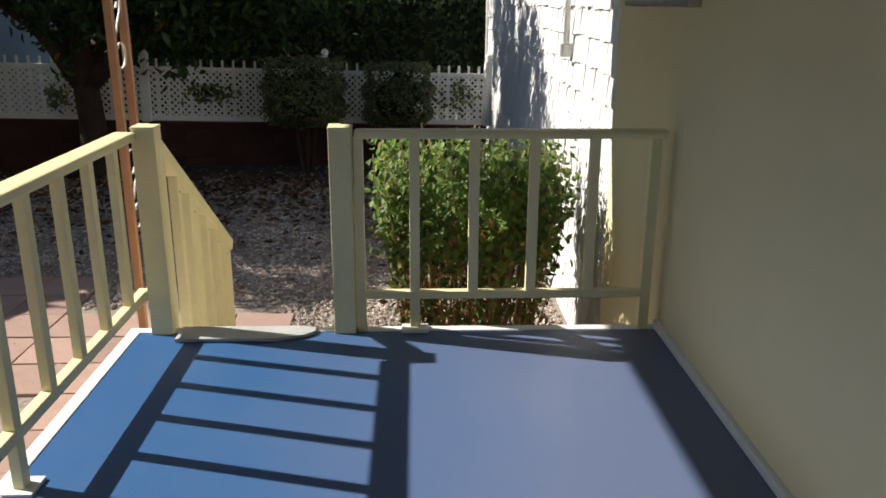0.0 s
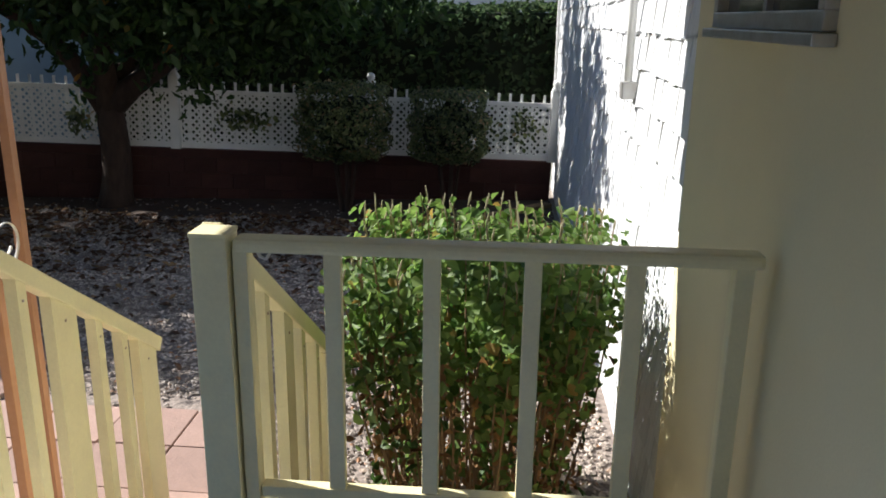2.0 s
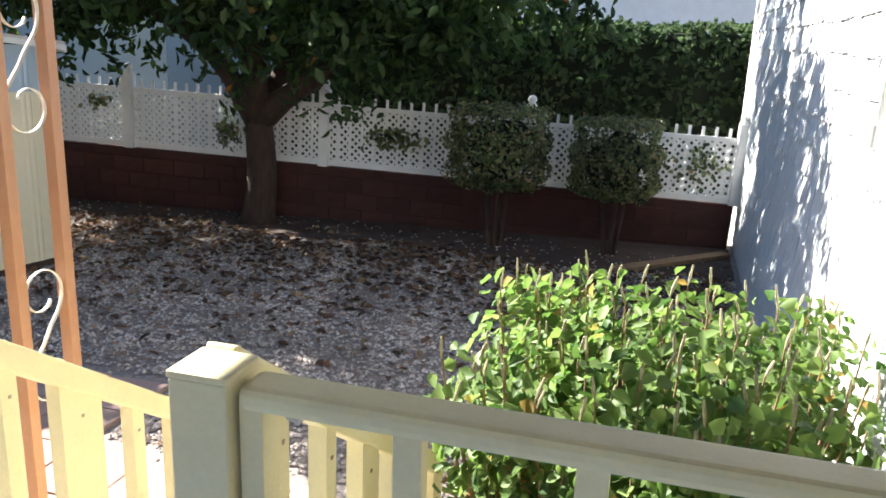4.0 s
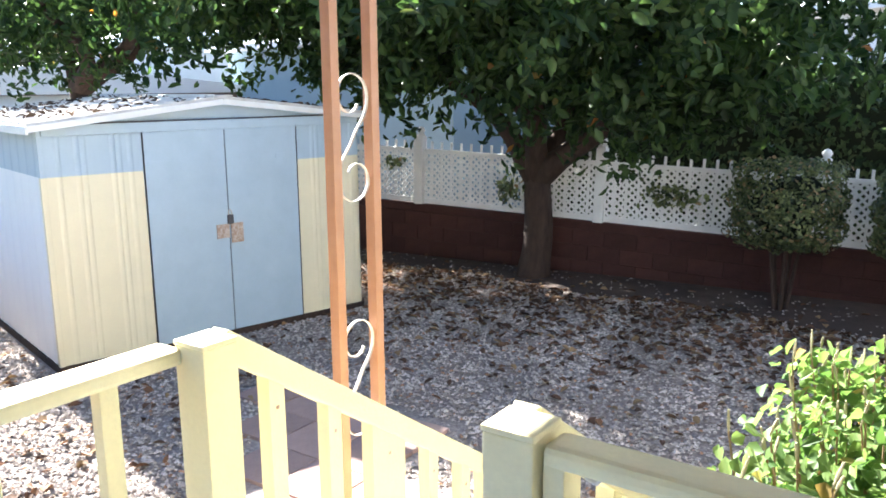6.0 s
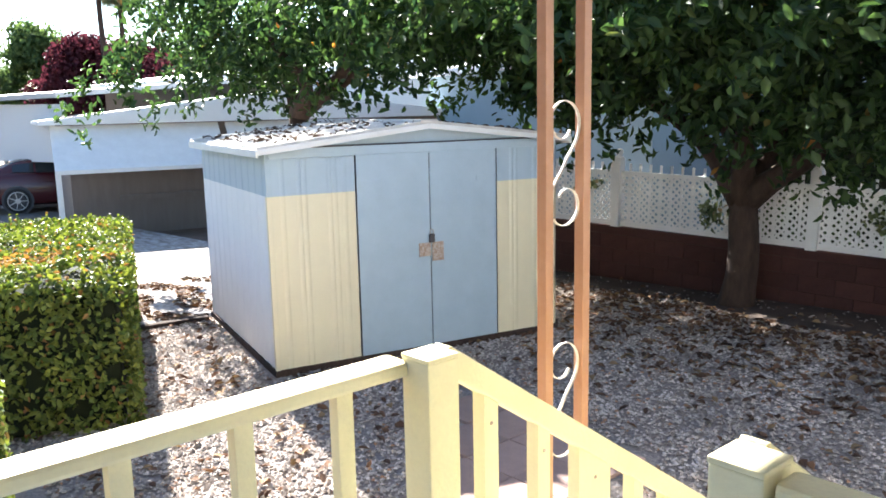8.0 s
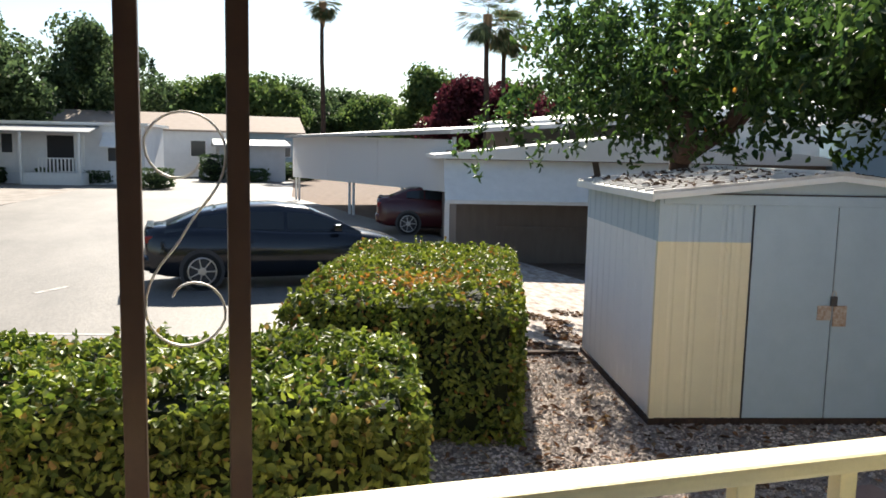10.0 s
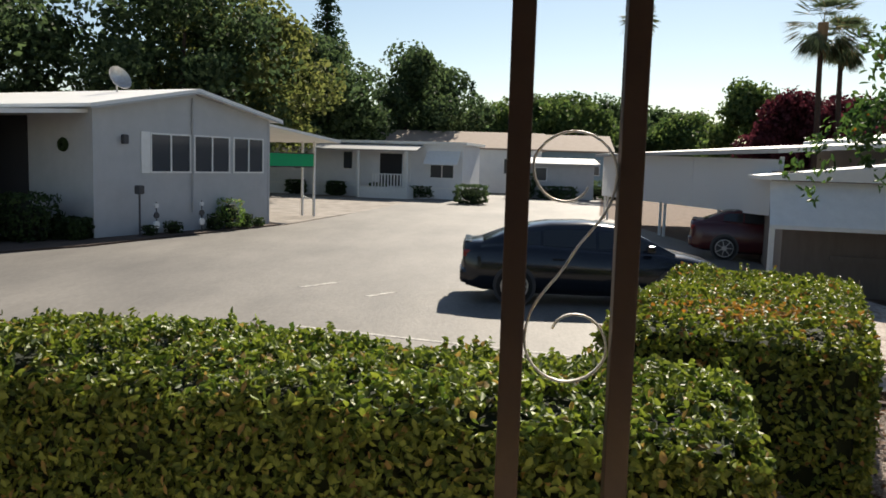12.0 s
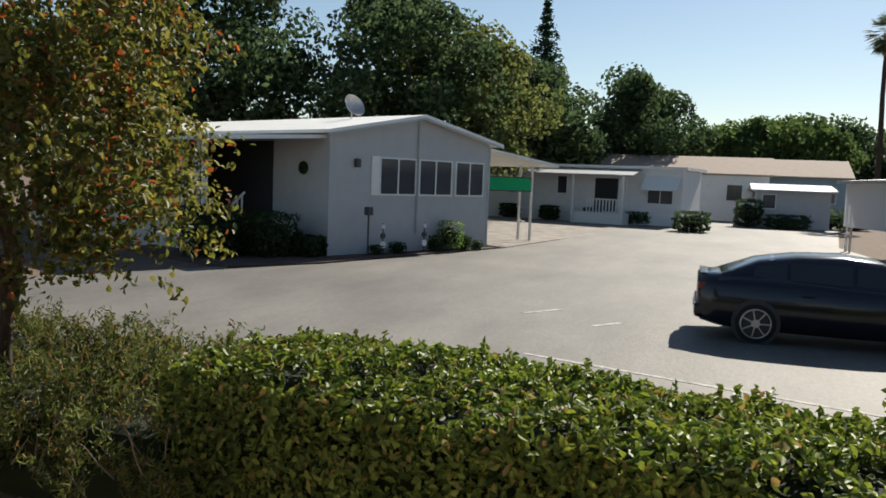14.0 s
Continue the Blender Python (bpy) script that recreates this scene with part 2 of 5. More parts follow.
MATGREY = mat("grey foot mat", (0.42, 0.44, 0.45), 0.9, dark=(0.33, 0.35, 0.36), scale=12, amount=0.6, fine=0.2, bump=0.4, bump_scale=200)
DUSTY = mat("dusty gravel strip", (0.30, 0.27, 0.24), 0.9, dark=(0.14, 0.12, 0.105), scale=1.2, amount=0.9, fine=0.25, bump=0.5, bump_scale=30)
LINE = mat("worn road paint", (0.50, 0.48, 0.44), 0.8, dark=(0.17, 0.16, 0.15), scale=9, amount=1.0, fine=0.2)
# dry leaf litter plus dappled tree shade, both put into the colour
LITTER_DAPPLE = mat("leaf-strewn concrete with painted dapples", (0.50, 0.45, 0.41), 0.9, dark=(0.16, 0.11, 0.085), scale=3.5, amount=1.0, fine=0.35, bump=0.6, bump_scale=40, stretch=(1, 2.2, 1))
SHED_SIDE = mat("chalky white sheet metal", (0.84, 0.85, 0.87), 0.5, dark=(0.76, 0.78, 0.82), scale=2, amount=0.5, fine=0.03, bump=0.05)
LEAF_DIM = leaf_mat("dark garden leaf", (0.055, 0.085, 0.03), (0.018, 0.032, 0.012), None, 0, 0.3, 0.5, 0.1)
# awning colour is unknown, set dark to cut light bounced onto the deck
UNDER = mat("awning metal darkened against bounce", (0.22, 0.18, 0.13), 0.6, dark=(0.17, 0.14, 0.10), scale=4, amount=0.6)
TARP = mat("white shade panel", (0.88, 0.89, 0.90), 0.7, dark=(0.82, 0.83, 0.85), scale=0.6, amount=0.4)
TEAL = mat("dark grey plastic", (0.06, 0.06, 0.065), 0.6, amount=0.3)


def let_light_through(m, color, share):
    """Turns a surface into thin cloth: a share of the light shines through it."""
    nt = m.node_tree
    tr = nt.nodes.new("ShaderNodeBsdfTranslucent")
    tr.inputs["Color"].default_value = (*color, 1)
    mix = nt.nodes.new("ShaderNodeMixShader")
    mix.inputs["Fac"].default_value = share
    nt.links.new(nt.nodes["Principled BSDF"].outputs["BSDF"], mix.inputs[1])
    nt.links.new(tr.outputs["BSDF"], mix.inputs[2])
    nt.links.new(mix.outputs["Shader"], nt.nodes["Material Output"].inputs["Surface"])


let_light_through(TARP, (0.86, 0.87, 0.88), 0.4)
let_light_through(GREEN, (0.01, 0.62, 0.34), 0.5)


# ---- mesh helpers ----
def box(bm, x0, x1, y0, y1, z0, z1, bevel=0.0):
    r = bmesh.ops.create_cube(bm, size=1.0)
    vs = r["verts"]
    bmesh.ops.scale(bm, verts=vs, vec=(abs(x1 - x0), abs(y1 - y0), abs(z1 - z0)))
    bmesh.ops.translate(bm, verts=vs, vec=((x0 + x1) / 2, (y0 + y1) / 2, (z0 + z1) / 2))
    if bevel > 0:
        es = list({e for v in vs for e in v.link_edges})
        bmesh.ops.bevel(bm, geom=es, offset=bevel, segments=2, affect="EDGES", profile=0.6)
    return bm


def boxm(x0, x1, y0, y1, z0, z1, bevel=0.0):
    return box(bmesh.new(), x0, x1, y0, y1, z0, z1, bevel)


def beam(bm, a, b, w, h, bevel=0.004):
    """A straight bar of section w x h from a to b, h kept upright."""
    a, b = Vector(a), Vector(b)
    d = b - a
    side = bmesh.new()
    box(side, -w / 2, w / 2, 0, d.length, -h / 2, h / 2, bevel)
    f = d.normalized()
    right = f.cross(Vector((0, 0, 1)))
    right = right.normalized() if right.length > 1e-4 else Vector((1, 0, 0))
    up = right.cross(f)
    m = Matrix((right, f, up)).transposed().to_4x4()
    m.translation = a
    bmesh.ops.transform(side, matrix=m, verts=side.verts)
    me = bpy.data.meshes.new("t")
    side.to_mesh(me)
    side.free()
    bm.from_mesh(me)
    bpy.data.meshes.remove(me)
    return bm


def tube(bm, pts, radii, seg=8, cap=True):
    """A round bar along points."""
    pts = [Vector(p) for p in pts]
    if not isinstance(radii, (list, tuple)):
        radii = [radii] * len(pts)
    rings = []
    ref = Vector((0.31, 0.95, 0.12)).normalized()
    for i, p in enumerate(pts):
        d = (pts[min(i + 1, len(pts) - 1)] - pts[max(i - 1, 0)]).normalized()
        s = d.cross(ref)
        s = s.normalized() if s.length > 1e-4 else d.orthogonal().normalized()
        u = s.cross(d)
        rings.append([bm.verts.new(p + radii[i] * (math.cos(k * 2 * math.pi / seg) * s + math.sin(k * 2 * math.pi / seg) * u)) for k in range(seg)])
    for a, b in zip(rings, rings[1:]):
        for k in range(seg):
            bm.faces.new((a[k], a[(k + 1) % seg], b[(k + 1) % seg], b[k]))
    if cap:
        bm.faces.new(rings[0][::-1])
        bm.faces.new(rings[-1])
    return bm


def prism(bm, outline, a, b, axis="x"):
    """An outline of (u, v) pulled from a to b along an axis: x takes (y, z), y takes (x, z), z takes (x, y)."""
    def at(u, v, w):
        return {"x": (w, u, v), "y": (u, w, v), "z": (u, v, w)}[axis]
    p = [bm.verts.new(at(u, v, a)) for u, v in outline]
    q = [bm.verts.new(at(u, v, b)) for u, v in outline]
    n = len(p)
    for i in range(n):
        bm.faces.new((p[i], p[(i + 1) % n], q[(i + 1) % n], q[i]))
    bm.faces.new(p[::-1])
    bm.faces.new(q)
    bmesh.ops.recalc_face_normals(bm, faces=bm.faces)
    return bm


def part(name, bm, material, parent=None, label="", smooth=False):
    me = bpy.data.meshes.new(name)
    bm.to_mesh(me)
    bm.free()
    me.materials.append(material)
    if smooth:
        me.polygons.foreach_set("use_smooth", [True] * len(me.polygons))
    ob = new(name, me)
    ob.parent = parent
    return tagged(ob, label)


def thing(name, label, category, m=None, group="", kind=""):
    ob = new(name)
    ob.empty_display_size = 0.1
    if m is not None:
        ob.matrix_basis = m
    return tagged(ob, label, category, group, kind)


def solid(name, bm, material, label, category, kind="", group="", smooth=False):
    return tagged(part(name, bm, material, None, "", smooth), label, category, group, kind)


def raw(name, verts, faces, material, parent=None, label=""):
    me = bpy.data.meshes.new(name)
    me.from_pydata(verts, [], faces)
    me.materials.append(material)
    ob = new(name, me)
    ob.parent = parent
    return tagged(ob, label)


RNG = np.random.default_rng(7)


def leaf_mesh(name, centres, normals, length, width, material, parent=None, label="", droop=0.2, jitter=0.6, spread=0.35):
    """Many small folded leaves, each a pointed blade of six corners, at centres, facing about along normals."""
    n = len(centres)
    nor = normals + RNG.normal(0, jitter, (n, 3))
    nor /= np.linalg.norm(nor, axis=1, keepdims=True) + 1e-9
    t = np.cross(nor, RNG.normal(0, 1, (n, 3)))
    t[:, 2] -= droop
    t -= nor * (t * nor).sum(1, keepdims=True)
    t /= np.linalg.norm(t, axis=1, keepdims=True) + 1e-9
    s = np.cross(nor, t)
    L = length * (1 + spread * RNG.uniform(-1, 1, (n, 1)))
    W = width * (1 + spread * RNG.uniform(-1, 1, (n, 1)))
    fold = 0.22 * W
    tip_drop = -0.12 * L
    v = np.stack([centres - t * L * 0.5,
                  centres - t * L * 0.12 + s * W * 0.5 + nor * fold,
                  centres + t * L * 0.22 + s * W * 0.38 + nor * fold * 0.8,
                  centres + t * L * 0.5 + nor * tip_drop,
                  centres + t * L * 0.22 - s * W * 0.38 + nor * fold * 0.8,
                  centres - t * L * 0.12 - s * W * 0.5 + nor * fold], 1)
    verts = v.reshape(-1, 3)
    base = (np.arange(n) * 6)[:, None]
    tri = np.array([[0, 1, 2, 3], [0, 3, 4, 5]])
    faces = (base[:, None, :] + tri[None]).reshape(-1, 4)
    me = bpy.data.meshes.new(name)
    me.vertices.add(len(verts))
    me.vertices.foreach_set("co", verts.ravel().astype(np.float32))
    me.loops.add(faces.size)
    me.loops.foreach_set("vertex_index", faces.ravel().astype(np.int32))
    me.polygons.add(len(faces))
    me.polygons.foreach_set("loop_start", np.arange(0, faces.size, 4, dtype=np.int32))
    me.polygons.foreach_set("loop_total", np.full(len(faces), 4, dtype=np.int32))
    me.update(calc_edges=True)
    me.materials.append(material)
    ob = new(name, me)
    ob.parent = parent
    return tagged(ob, label)

# ---- ground, road, yard ----
G, RD = -0.82, -0.93           # yard level, road level (deck = 0)


def sheet(name, pts, z0, z1, material, label, category, kind="structure"):
    return solid(name, prism(bmesh.new(), pts, z0, z1, "z"), material, label, category, kind)


ground = sheet("ground", [(-900, -900), (900, -900), (900, 900), (-900, 900)], -1.4, -0.97, EARTH, "dry bare earth ground around the park", "ground")
road = sheet("road", [(-9.0, -30), (-8.6, 6.6), (-13.5, 6.6), (-20, 8.6), (-40, 6.4), (-120, 16), (-120, 2), (-62, -2), (-34, -5.2), (-28.2, -6.0),
                      (-20.6, -9.0), (-13.0, -12.6), (-9.5, -30)], -1.3, RD, ASPHALT, "worn sun-bleached grey asphalt lane between mobile homes", "road")
yard = sheet("yard", [(-8.15, 5.3), (-8.25, 6.0), (-9.2, 14), (-9.0, 17), (6, 17), (6, 13), (1.25, 3), (1.25, -12), (-7.5, -12), (-7.2, 4.2)], -1.2, G - 0.012, GRAVEL, "grey gravel yard with dry leaves", "gravel yard")
drive = sheet("driveway", [(-8.16, 5.32), (-8.26, 6.0), (-8.6, 9.0), (-9.5, 9.0), (-17, 8.4), (-17, 6.7), (-8.9, 4.6)], -1.2, G - 0.03, LITTER_DAPPLE, "pale concrete slab with dry leaves and painted dapples beside the shed", "driveway")


def flagstones():
    """Square pavers along the deck and at the foot of the steps."""
    path = thing("paver_path", "reddish brown square pavers laid beside the porch steps", "paving", kind="structure")
    me = None
    k = 0
    for i in range(-1, 7):
        for j in range(0, 22):
            x, y = -1.42 - i * 0.42, -2.6 + j * 0.42
            if x > -1.3 and y < 4.5:
                continue
            if y < 4.4 and x < -2.2:
                continue
            if x < -4.2 or y > 6.6 or (x < -2.6 and y < 4.4):
                continue
            if x < -3.05 - max(0.0, y - 5.1) * 0.9 or (x > -2.4 and y > 5.75):
                continue
            if me is None:
                me = bpy.data.meshes.new("paver")
                bm = boxm(-0.205, 0.205, -0.205, 0.205, -0.04, 0.0, 0.006)
                bm.to_mesh(me)
                bm.free()
                me.materials.append(PAVER)
            p = new("paver", me)
            p.parent = path
            p.matrix_basis = pose(x, y, G + 0.012 + random.uniform(-0.004, 0.006), random.uniform(-0.6, 0.6), random.uniform(-0.6, 0.6), random.uniform(-1, 1))
            k += 1


flagstones()

dirt = sheet("dirt_bed", [(-6.9, 10.3), (-5.2, 10.1), (-3.9, 10.2), (-2.2, 10.35), (-0.8, 10.2), (0.2, 9.6), (1.15, 9.3), (1.15, 11.7), (-9.0, 10.7), (-8.9, 10.0)], G - 0.05, G - 0.004, DIRT, "dark bare dirt bed along the fence", "soil")
timber = solid("timber_edge", beam(bmesh.new(), (-8.22, 5.1, G + 0.0), (-8.05, 6.05, G + 0.0), 0.09, 0.09, 0.01), BARK, "dark weathered timber edging beside the driveway", "edging")
plank = solid("timber_plank", beam(bmesh.new(), (0.0, 10.2, G + 0.03), (1.1, 11.3, G + 0.03), 0.14, 0.05, 0.008), TWIG, "weathered plank lying on the dirt by the fence", "plank")

# ---- the home with the porch ----
deck_end, XL, XW = 3.36, -1.165, 1.2
deck = solid("porch_deck", boxm(XL + 0.05, XW, -4.5, deck_end - 0.05, -0.06, 0.0), BLUE, "blue painted porch deck boards, worn", "deck", "structure")
edge = thing("deck_edge", "white painted edge boards round the blue deck", "trim", kind="structure")
part("edge_board", boxm(XL, XL + 0.05, -4.5, deck_end, -0.14, 0.004, 0.003), WHITE, edge)
part("edge_board", boxm(XL + 0.05, XW, deck_end - 0.05, deck_end, -0.14, 0.004, 0.003), WHITE, edge)
skirt = thing("deck_skirt", "cream boarded skirt under the porch deck", "skirting", kind="structure")
part("skirt_panel", boxm(XL + 0.03, XL + 0.06, -4.5, deck_end - 0.03, G - 0.1, -0.14), CREAM, skirt)
part("skirt_panel", boxm(XL + 0.06, XW, deck_end - 0.06, deck_end - 0.03, G - 0.1, -0.14), CREAM, skirt)

WY0, WY1, WZ0, WZ1 = 3.17, 4.10, 1.42, 2.08     # small window in the porch wall
ANNEX = 4.42
wall = thing("wall_east", "smooth cream painted wall of the mobile home", "wall", kind="structure")
part("wall_panel", boxm(XW, XW + 0.12, -4.5, WY0, -1.0, 2.6), WALL, wall)
part("wall_panel", boxm(XW, XW + 0.12, WY0, WY1, -1.0, WZ0), WALL, wall)
part("wall_panel", boxm(XW, XW + 0.12, WY0, WY1, WZ1, 2.6), WALL, wall)
part("wall_panel", boxm(XW, XW + 0.12, WY1, ANNEX, -1.0, 2.6), WALL, wall)
base = solid("baseboard", boxm(XW - 0.025, XW, -4.5, deck_end - 0.02, 0.0, 0.035, 0.004), WHITE, "narrow white trim along the foot of the wall", "trim", "structure")
back = solid("wall_south", boxm(XL, XW + 0.12, -4.62, -4.5, -1.0, 2.6), WALL, "plain cream wall behind the porch", "wall", "structure")
# unseen near-black sheet put in for the unlit room
inner = solid("dark_backing", boxm(XW + 0.5, XW + 0.6, -4.5, ANNEX + 8.3, -1.0, 2.6), DARKIN, "near-black sheet standing in for the unlit room behind the window", "wall", "structure")

win = thing("window_1", "grey aluminium framed awning window in the cream wall", "window", kind="structure")
part("window_frame", box(box(box(box(bmesh.new(), XW - 0.03, XW + 0.05, WY0, WY1, WZ0, WZ0 + 0.045, 0.004), XW - 0.03, XW + 0.05, WY0, WY1, WZ1 - 0.04, WZ1, 0.004),
     XW - 0.03, XW + 0.05, WY0, WY0 + 0.04, WZ0 + 0.045, WZ1 - 0.04, 0.004), XW - 0.03, XW + 0.05, WY1 - 0.04, WY1, WZ0 + 0.045, WZ1 - 0.04, 0.004), METAL, win)
part("pane", boxm(XW + 0.005, XW + 0.012, WY0 + 0.04, WY1 - 0.04, WZ0 + 0.045, WZ1 - 0.04), PANE, win)
part("mullion", boxm(XW - 0.012, XW + 0.02, (WY0 + WY1) / 2 - 0.015, (WY0 + WY1) / 2 + 0.015, WZ0 + 0.045, WZ1 - 0.04), METAL, win)
part("window_sill", boxm(XW - 0.055, XW - 0.002, WY0 - 0.02, WY1 + 0.02, WZ0 - 0.03, WZ0 - 0.002, 0.004), METAL, win)

# shingled part of the same wall
annex = thing("wall_annex", "white painted wood shingle wall, sun dappled", "wall", kind="structure")
AY1 = 12.4
part("wall_core", boxm(XW + 0.02, XW + 0.14, ANNEX, AY1, -1.0, 2.6), BROWNWALL, annex)
part("corner_trim", boxm(XW - 0.03, XW + 0.15, AY1, AY1 + 0.09, -1.0, 2.6, 0.004), WHITE, annex)
conduit = thing("wall_conduit", "white electrical conduit on the shingle wall", "conduit")
part("pipe", tube(bmesh.new(), [(XW - 0.04, 5.74, 1.1), (XW - 0.04, 5.74, 2.6)], 0.022, 10), WHITE, conduit, smooth=True)
part("pipe_end", boxm(XW - 0.075, XW + 0.01, 5.70, 5.78, 1.04, 1.13, 0.008), METAL, conduit)

# awning over the porch, out of view; dark colour holds back bounced light
AWX, AWZ = -1.62, 2.10
awn = thing("porch_awning", "unseen metal awning roof over the porch, darkened against bounced light", "awning", kind="structure")
bm = bmesh.new()
prism(bm, [(AWX, AWZ), (AWX, AWZ + 0.05), (XW, AWZ + 0.32), (XW, AWZ + 0.27)], -4.5, 4.95, "y")
part("roof_sheet", bm, UNDER, awn)
part("fascia", boxm(AWX - 0.03, AWX, -4.5, 4.98, AWZ - 0.02, AWZ + 0.12, 0.004), UNDER, awn)

# ---- steps ----
steps = thing("porch_steps", "painted wooden porch steps going down to the yard", "steps", kind="structure")
for k in range(3):
    z = -0.205 * (k + 1)
    part("tread", boxm(-0.985, -0.215, deck_end + 0.28 * k, deck_end + 0.28 * (k + 1) + 0.03, z - 0.04, z, 0.006), WHITE, steps)
    part("riser", boxm(-0.97, -0.23, deck_end + 0.28 * k + 0.002, deck_end + 0.28 * k + 0.02, z + 0.0, z + 0.165), WHITE, steps)
for x in (-1.0, -0.2):
    bm = prism(bmesh.new(), [(deck_end, -0.2), (deck_end, -0.5), (deck_end + 0.5, G), (deck_end + 0.9, G), (deck_end + 0.9, -0.62)], x - 0.012, x + 0.012, "x")
    part("stringer", bm, CREAM, steps)

# ---- railings ----
def newel(name, x0, y0, parent, h=0.912, low=0.0, w=0.095):
    p = part(name, boxm(x0, x0 + w, y0, y0 + w, low, h - 0.012, 0.004), CREAM, parent)
    bm = boxm(x0 - 0.002, x0 + w + 0.002, y0 - 0.002, y0 + w + 0.002, h - 0.012, h, 0.004)
    part("cap", bm, CREAM, p)
    return p


side = thing("side_railing", "cream painted wooden railing along the deck edge", "railing")
newel("newel_post", -1.055, 3.29, side)
RX = -1.08
part("top_rail", boxm(RX - 0.045, RX + 0.045, -4.4, 3.30, 0.855, 0.892, 0.01), CREAM, side)
part("bottom_rail", boxm(RX - 0.02, RX + 0.02, -4.4, 3.33, 0.165, 0.205, 0.004), CREAM, side)
bal = None
for k in range(30):
    y = 3.13 - 0.252 * k
    if y < -4.3:
        break
    bm = boxm(RX - 0.017, RX + 0.017, y - 0.022, y + 0.022, 0.0 if k in (4, 12, 20) else 0.205, 0.855, 0.003)
    part("baluster", bm, CREAM, side)
    if k in (4, 12, 20):
        part("foot_plate", boxm(RX - 0.05, RX + 0.05, y - 0.05, y + 0.05, 0.0, 0.012, 0.003), WHITE, side)

end = thing("end_railing", "cream painted wooden railing across the deck end", "railing")
newel("newel_post", -0.255, 3.285, end)
part("half_post", boxm(-0.153, -0.115, 3.306, 3.36, 0.0, 0.870, 0.003), CREAM, end)
part("top_rail", boxm(-0.150, 1.165, 3.296, 3.37, 0.860, 0.897, 0.012), CREAM, end)
part("bottom_rail", boxm(-0.112, 1.098, 3.315, 3.355, 0.15, 0.185, 0.004), CREAM, end)
for k, x in enumerate((0.10, 0.355, 0.61, 0.865)):
    part("baluster", boxm(x - 0.022, x + 0.022, 3.319, 3.351, 0.0 if k == 0 else 0.183, 0.862, 0.003), CREAM, end)
part("foot_plate", boxm(0.04, 0.16, 3.275, 3.395 - 0.04, 0.004, 0.018, 0.003), WHITE, end)
part("wall_post", boxm(1.10, 1.145, 3.31, 3.36, 0.0, 0.862, 0.003), CREAM, end)
part("hook", tube(bmesh.new(), [(-0.10, 3.34, 0.86), (-0.09, 3.34, 0.84), (-0.075, 3.34, 0.835), (-0.065, 3.34, 0.85)], 0.005, 6), SCROLL, end, smooth=True)


BALUSTERS = {-1.035: ((3.545, 0.05), (3.75, 0.05), (3.98, 0.15), (4.205, 0.05), (4.395, 0.05), (4.59, 0.16)), -0.235: ((3.56, 0.05), (3.78, 0.05), (4.02, 0.11), (4.22, 0.05), (4.44, 0.05), (4.655, 0.10))}


def stair_rail(x):
    r = thing("stair_railing", "pale yellow painted railing down the porch steps", "railing", group="stair railings")
    y0, y1 = 3.385, 4.72
    z0, z1 = 0.875, -0.03
    part("hand_rail", beam(bmesh.new(), (x, y0, z0 + 0.012), (x, y1, z1 + 0.012), 0.056, 0.064, 0.006), CREAM, r)
    for y, w in BALUSTERS[x]:
        zt = z0 + (z1 - z0) * (y - y0) / (y1 - y0)
        lo = max(G - 0.02, -0.2 - (y - 3.36) * 0.70)
        drop = (z1 - z0) / (y1 - y0) * w / 2
        bm = prism(bmesh.new(), [(y - w / 2, lo), (y + w / 2, lo), (y + w / 2, zt + drop), (y - w / 2, zt - drop)], x - 0.021, x + 0.021, "x")
        b = part("baluster", bm, CREAM, r)
        part("nail_head", boxm(x + 0.020, x + 0.024, y - 0.004, y + 0.004, zt - 0.095, zt - 0.087), RUST, b)
    return r


stair_rail(-1.035)
stair_rail(-0.235)

# ---- wrought iron pillars ----
def scroll_path(cz, half=0.215, r=0.075):
    """An S with curled ends between the two bars, in (across, up)."""
    pts = []
    for i in range(25):
        a = radians(-40 - 320 * i / 24)
        rr = r * (0.45 + 0.55 * min(1, i / 12))
        pts.append((rr * math.cos(a), half - r + rr * math.sin(a)))
    tail = []
    p0, p1, p2, p3 = (r, half - r), (r, half - r - 0.07), (r * 0.35, 0.05), (0.0, 0.0)
    for i in range(1, 9):
        t = i / 8
        k = ((1 - t) ** 3, 3 * t * (1 - t) ** 2, 3 * t * t * (1 - t), t ** 3)
        tail.append(tuple(sum(w * p[c] for w, p in zip(k, (p0, p1, p2, p3))) for c in (0, 1)))
    up = pts + tail
    down = [(-u, -w) for u, w in reversed(up[:-1])]
    return [(u, cz + w) for u, w in up + down]


def pillar(x, ya, yb, label, paint, up=0.0):
    p = thing("porch_pillar", label, "pillar", pose(x, (ya + yb) / 2, G), group="porch pillars")
    h = (yb - ya) / 2
    top = AWZ - G + 0.02
    for s in (-1, 1):
        part("bar", boxm(-0.02, 0.02, s * h - 0.02, s * h + 0.02, -0.02, top, 0.003), paint, p)
    for cz in (0.425, 1.28):
        bm = bmesh.new()
        tube(bm, [(0, u, w) for u, w in scroll_path(cz + up - G, 0.215, h - 0.022)], 0.0024, 6)
        bmesh.ops.scale(bm, verts=bm.verts, vec=(3.4, 1, 1))
        part("scroll", bm, SCROLL, p, smooth=True)
    return p


pillar(-1.42, 4.22, 4.42, "tan brown twin-bar iron pillar with white scrolls", TAN)
pillar(-1.32, 1.732, 1.920, "tan brown twin-bar iron pillar darkened for shade, curled iron scrolls", TAN_SHADED, 0.055)

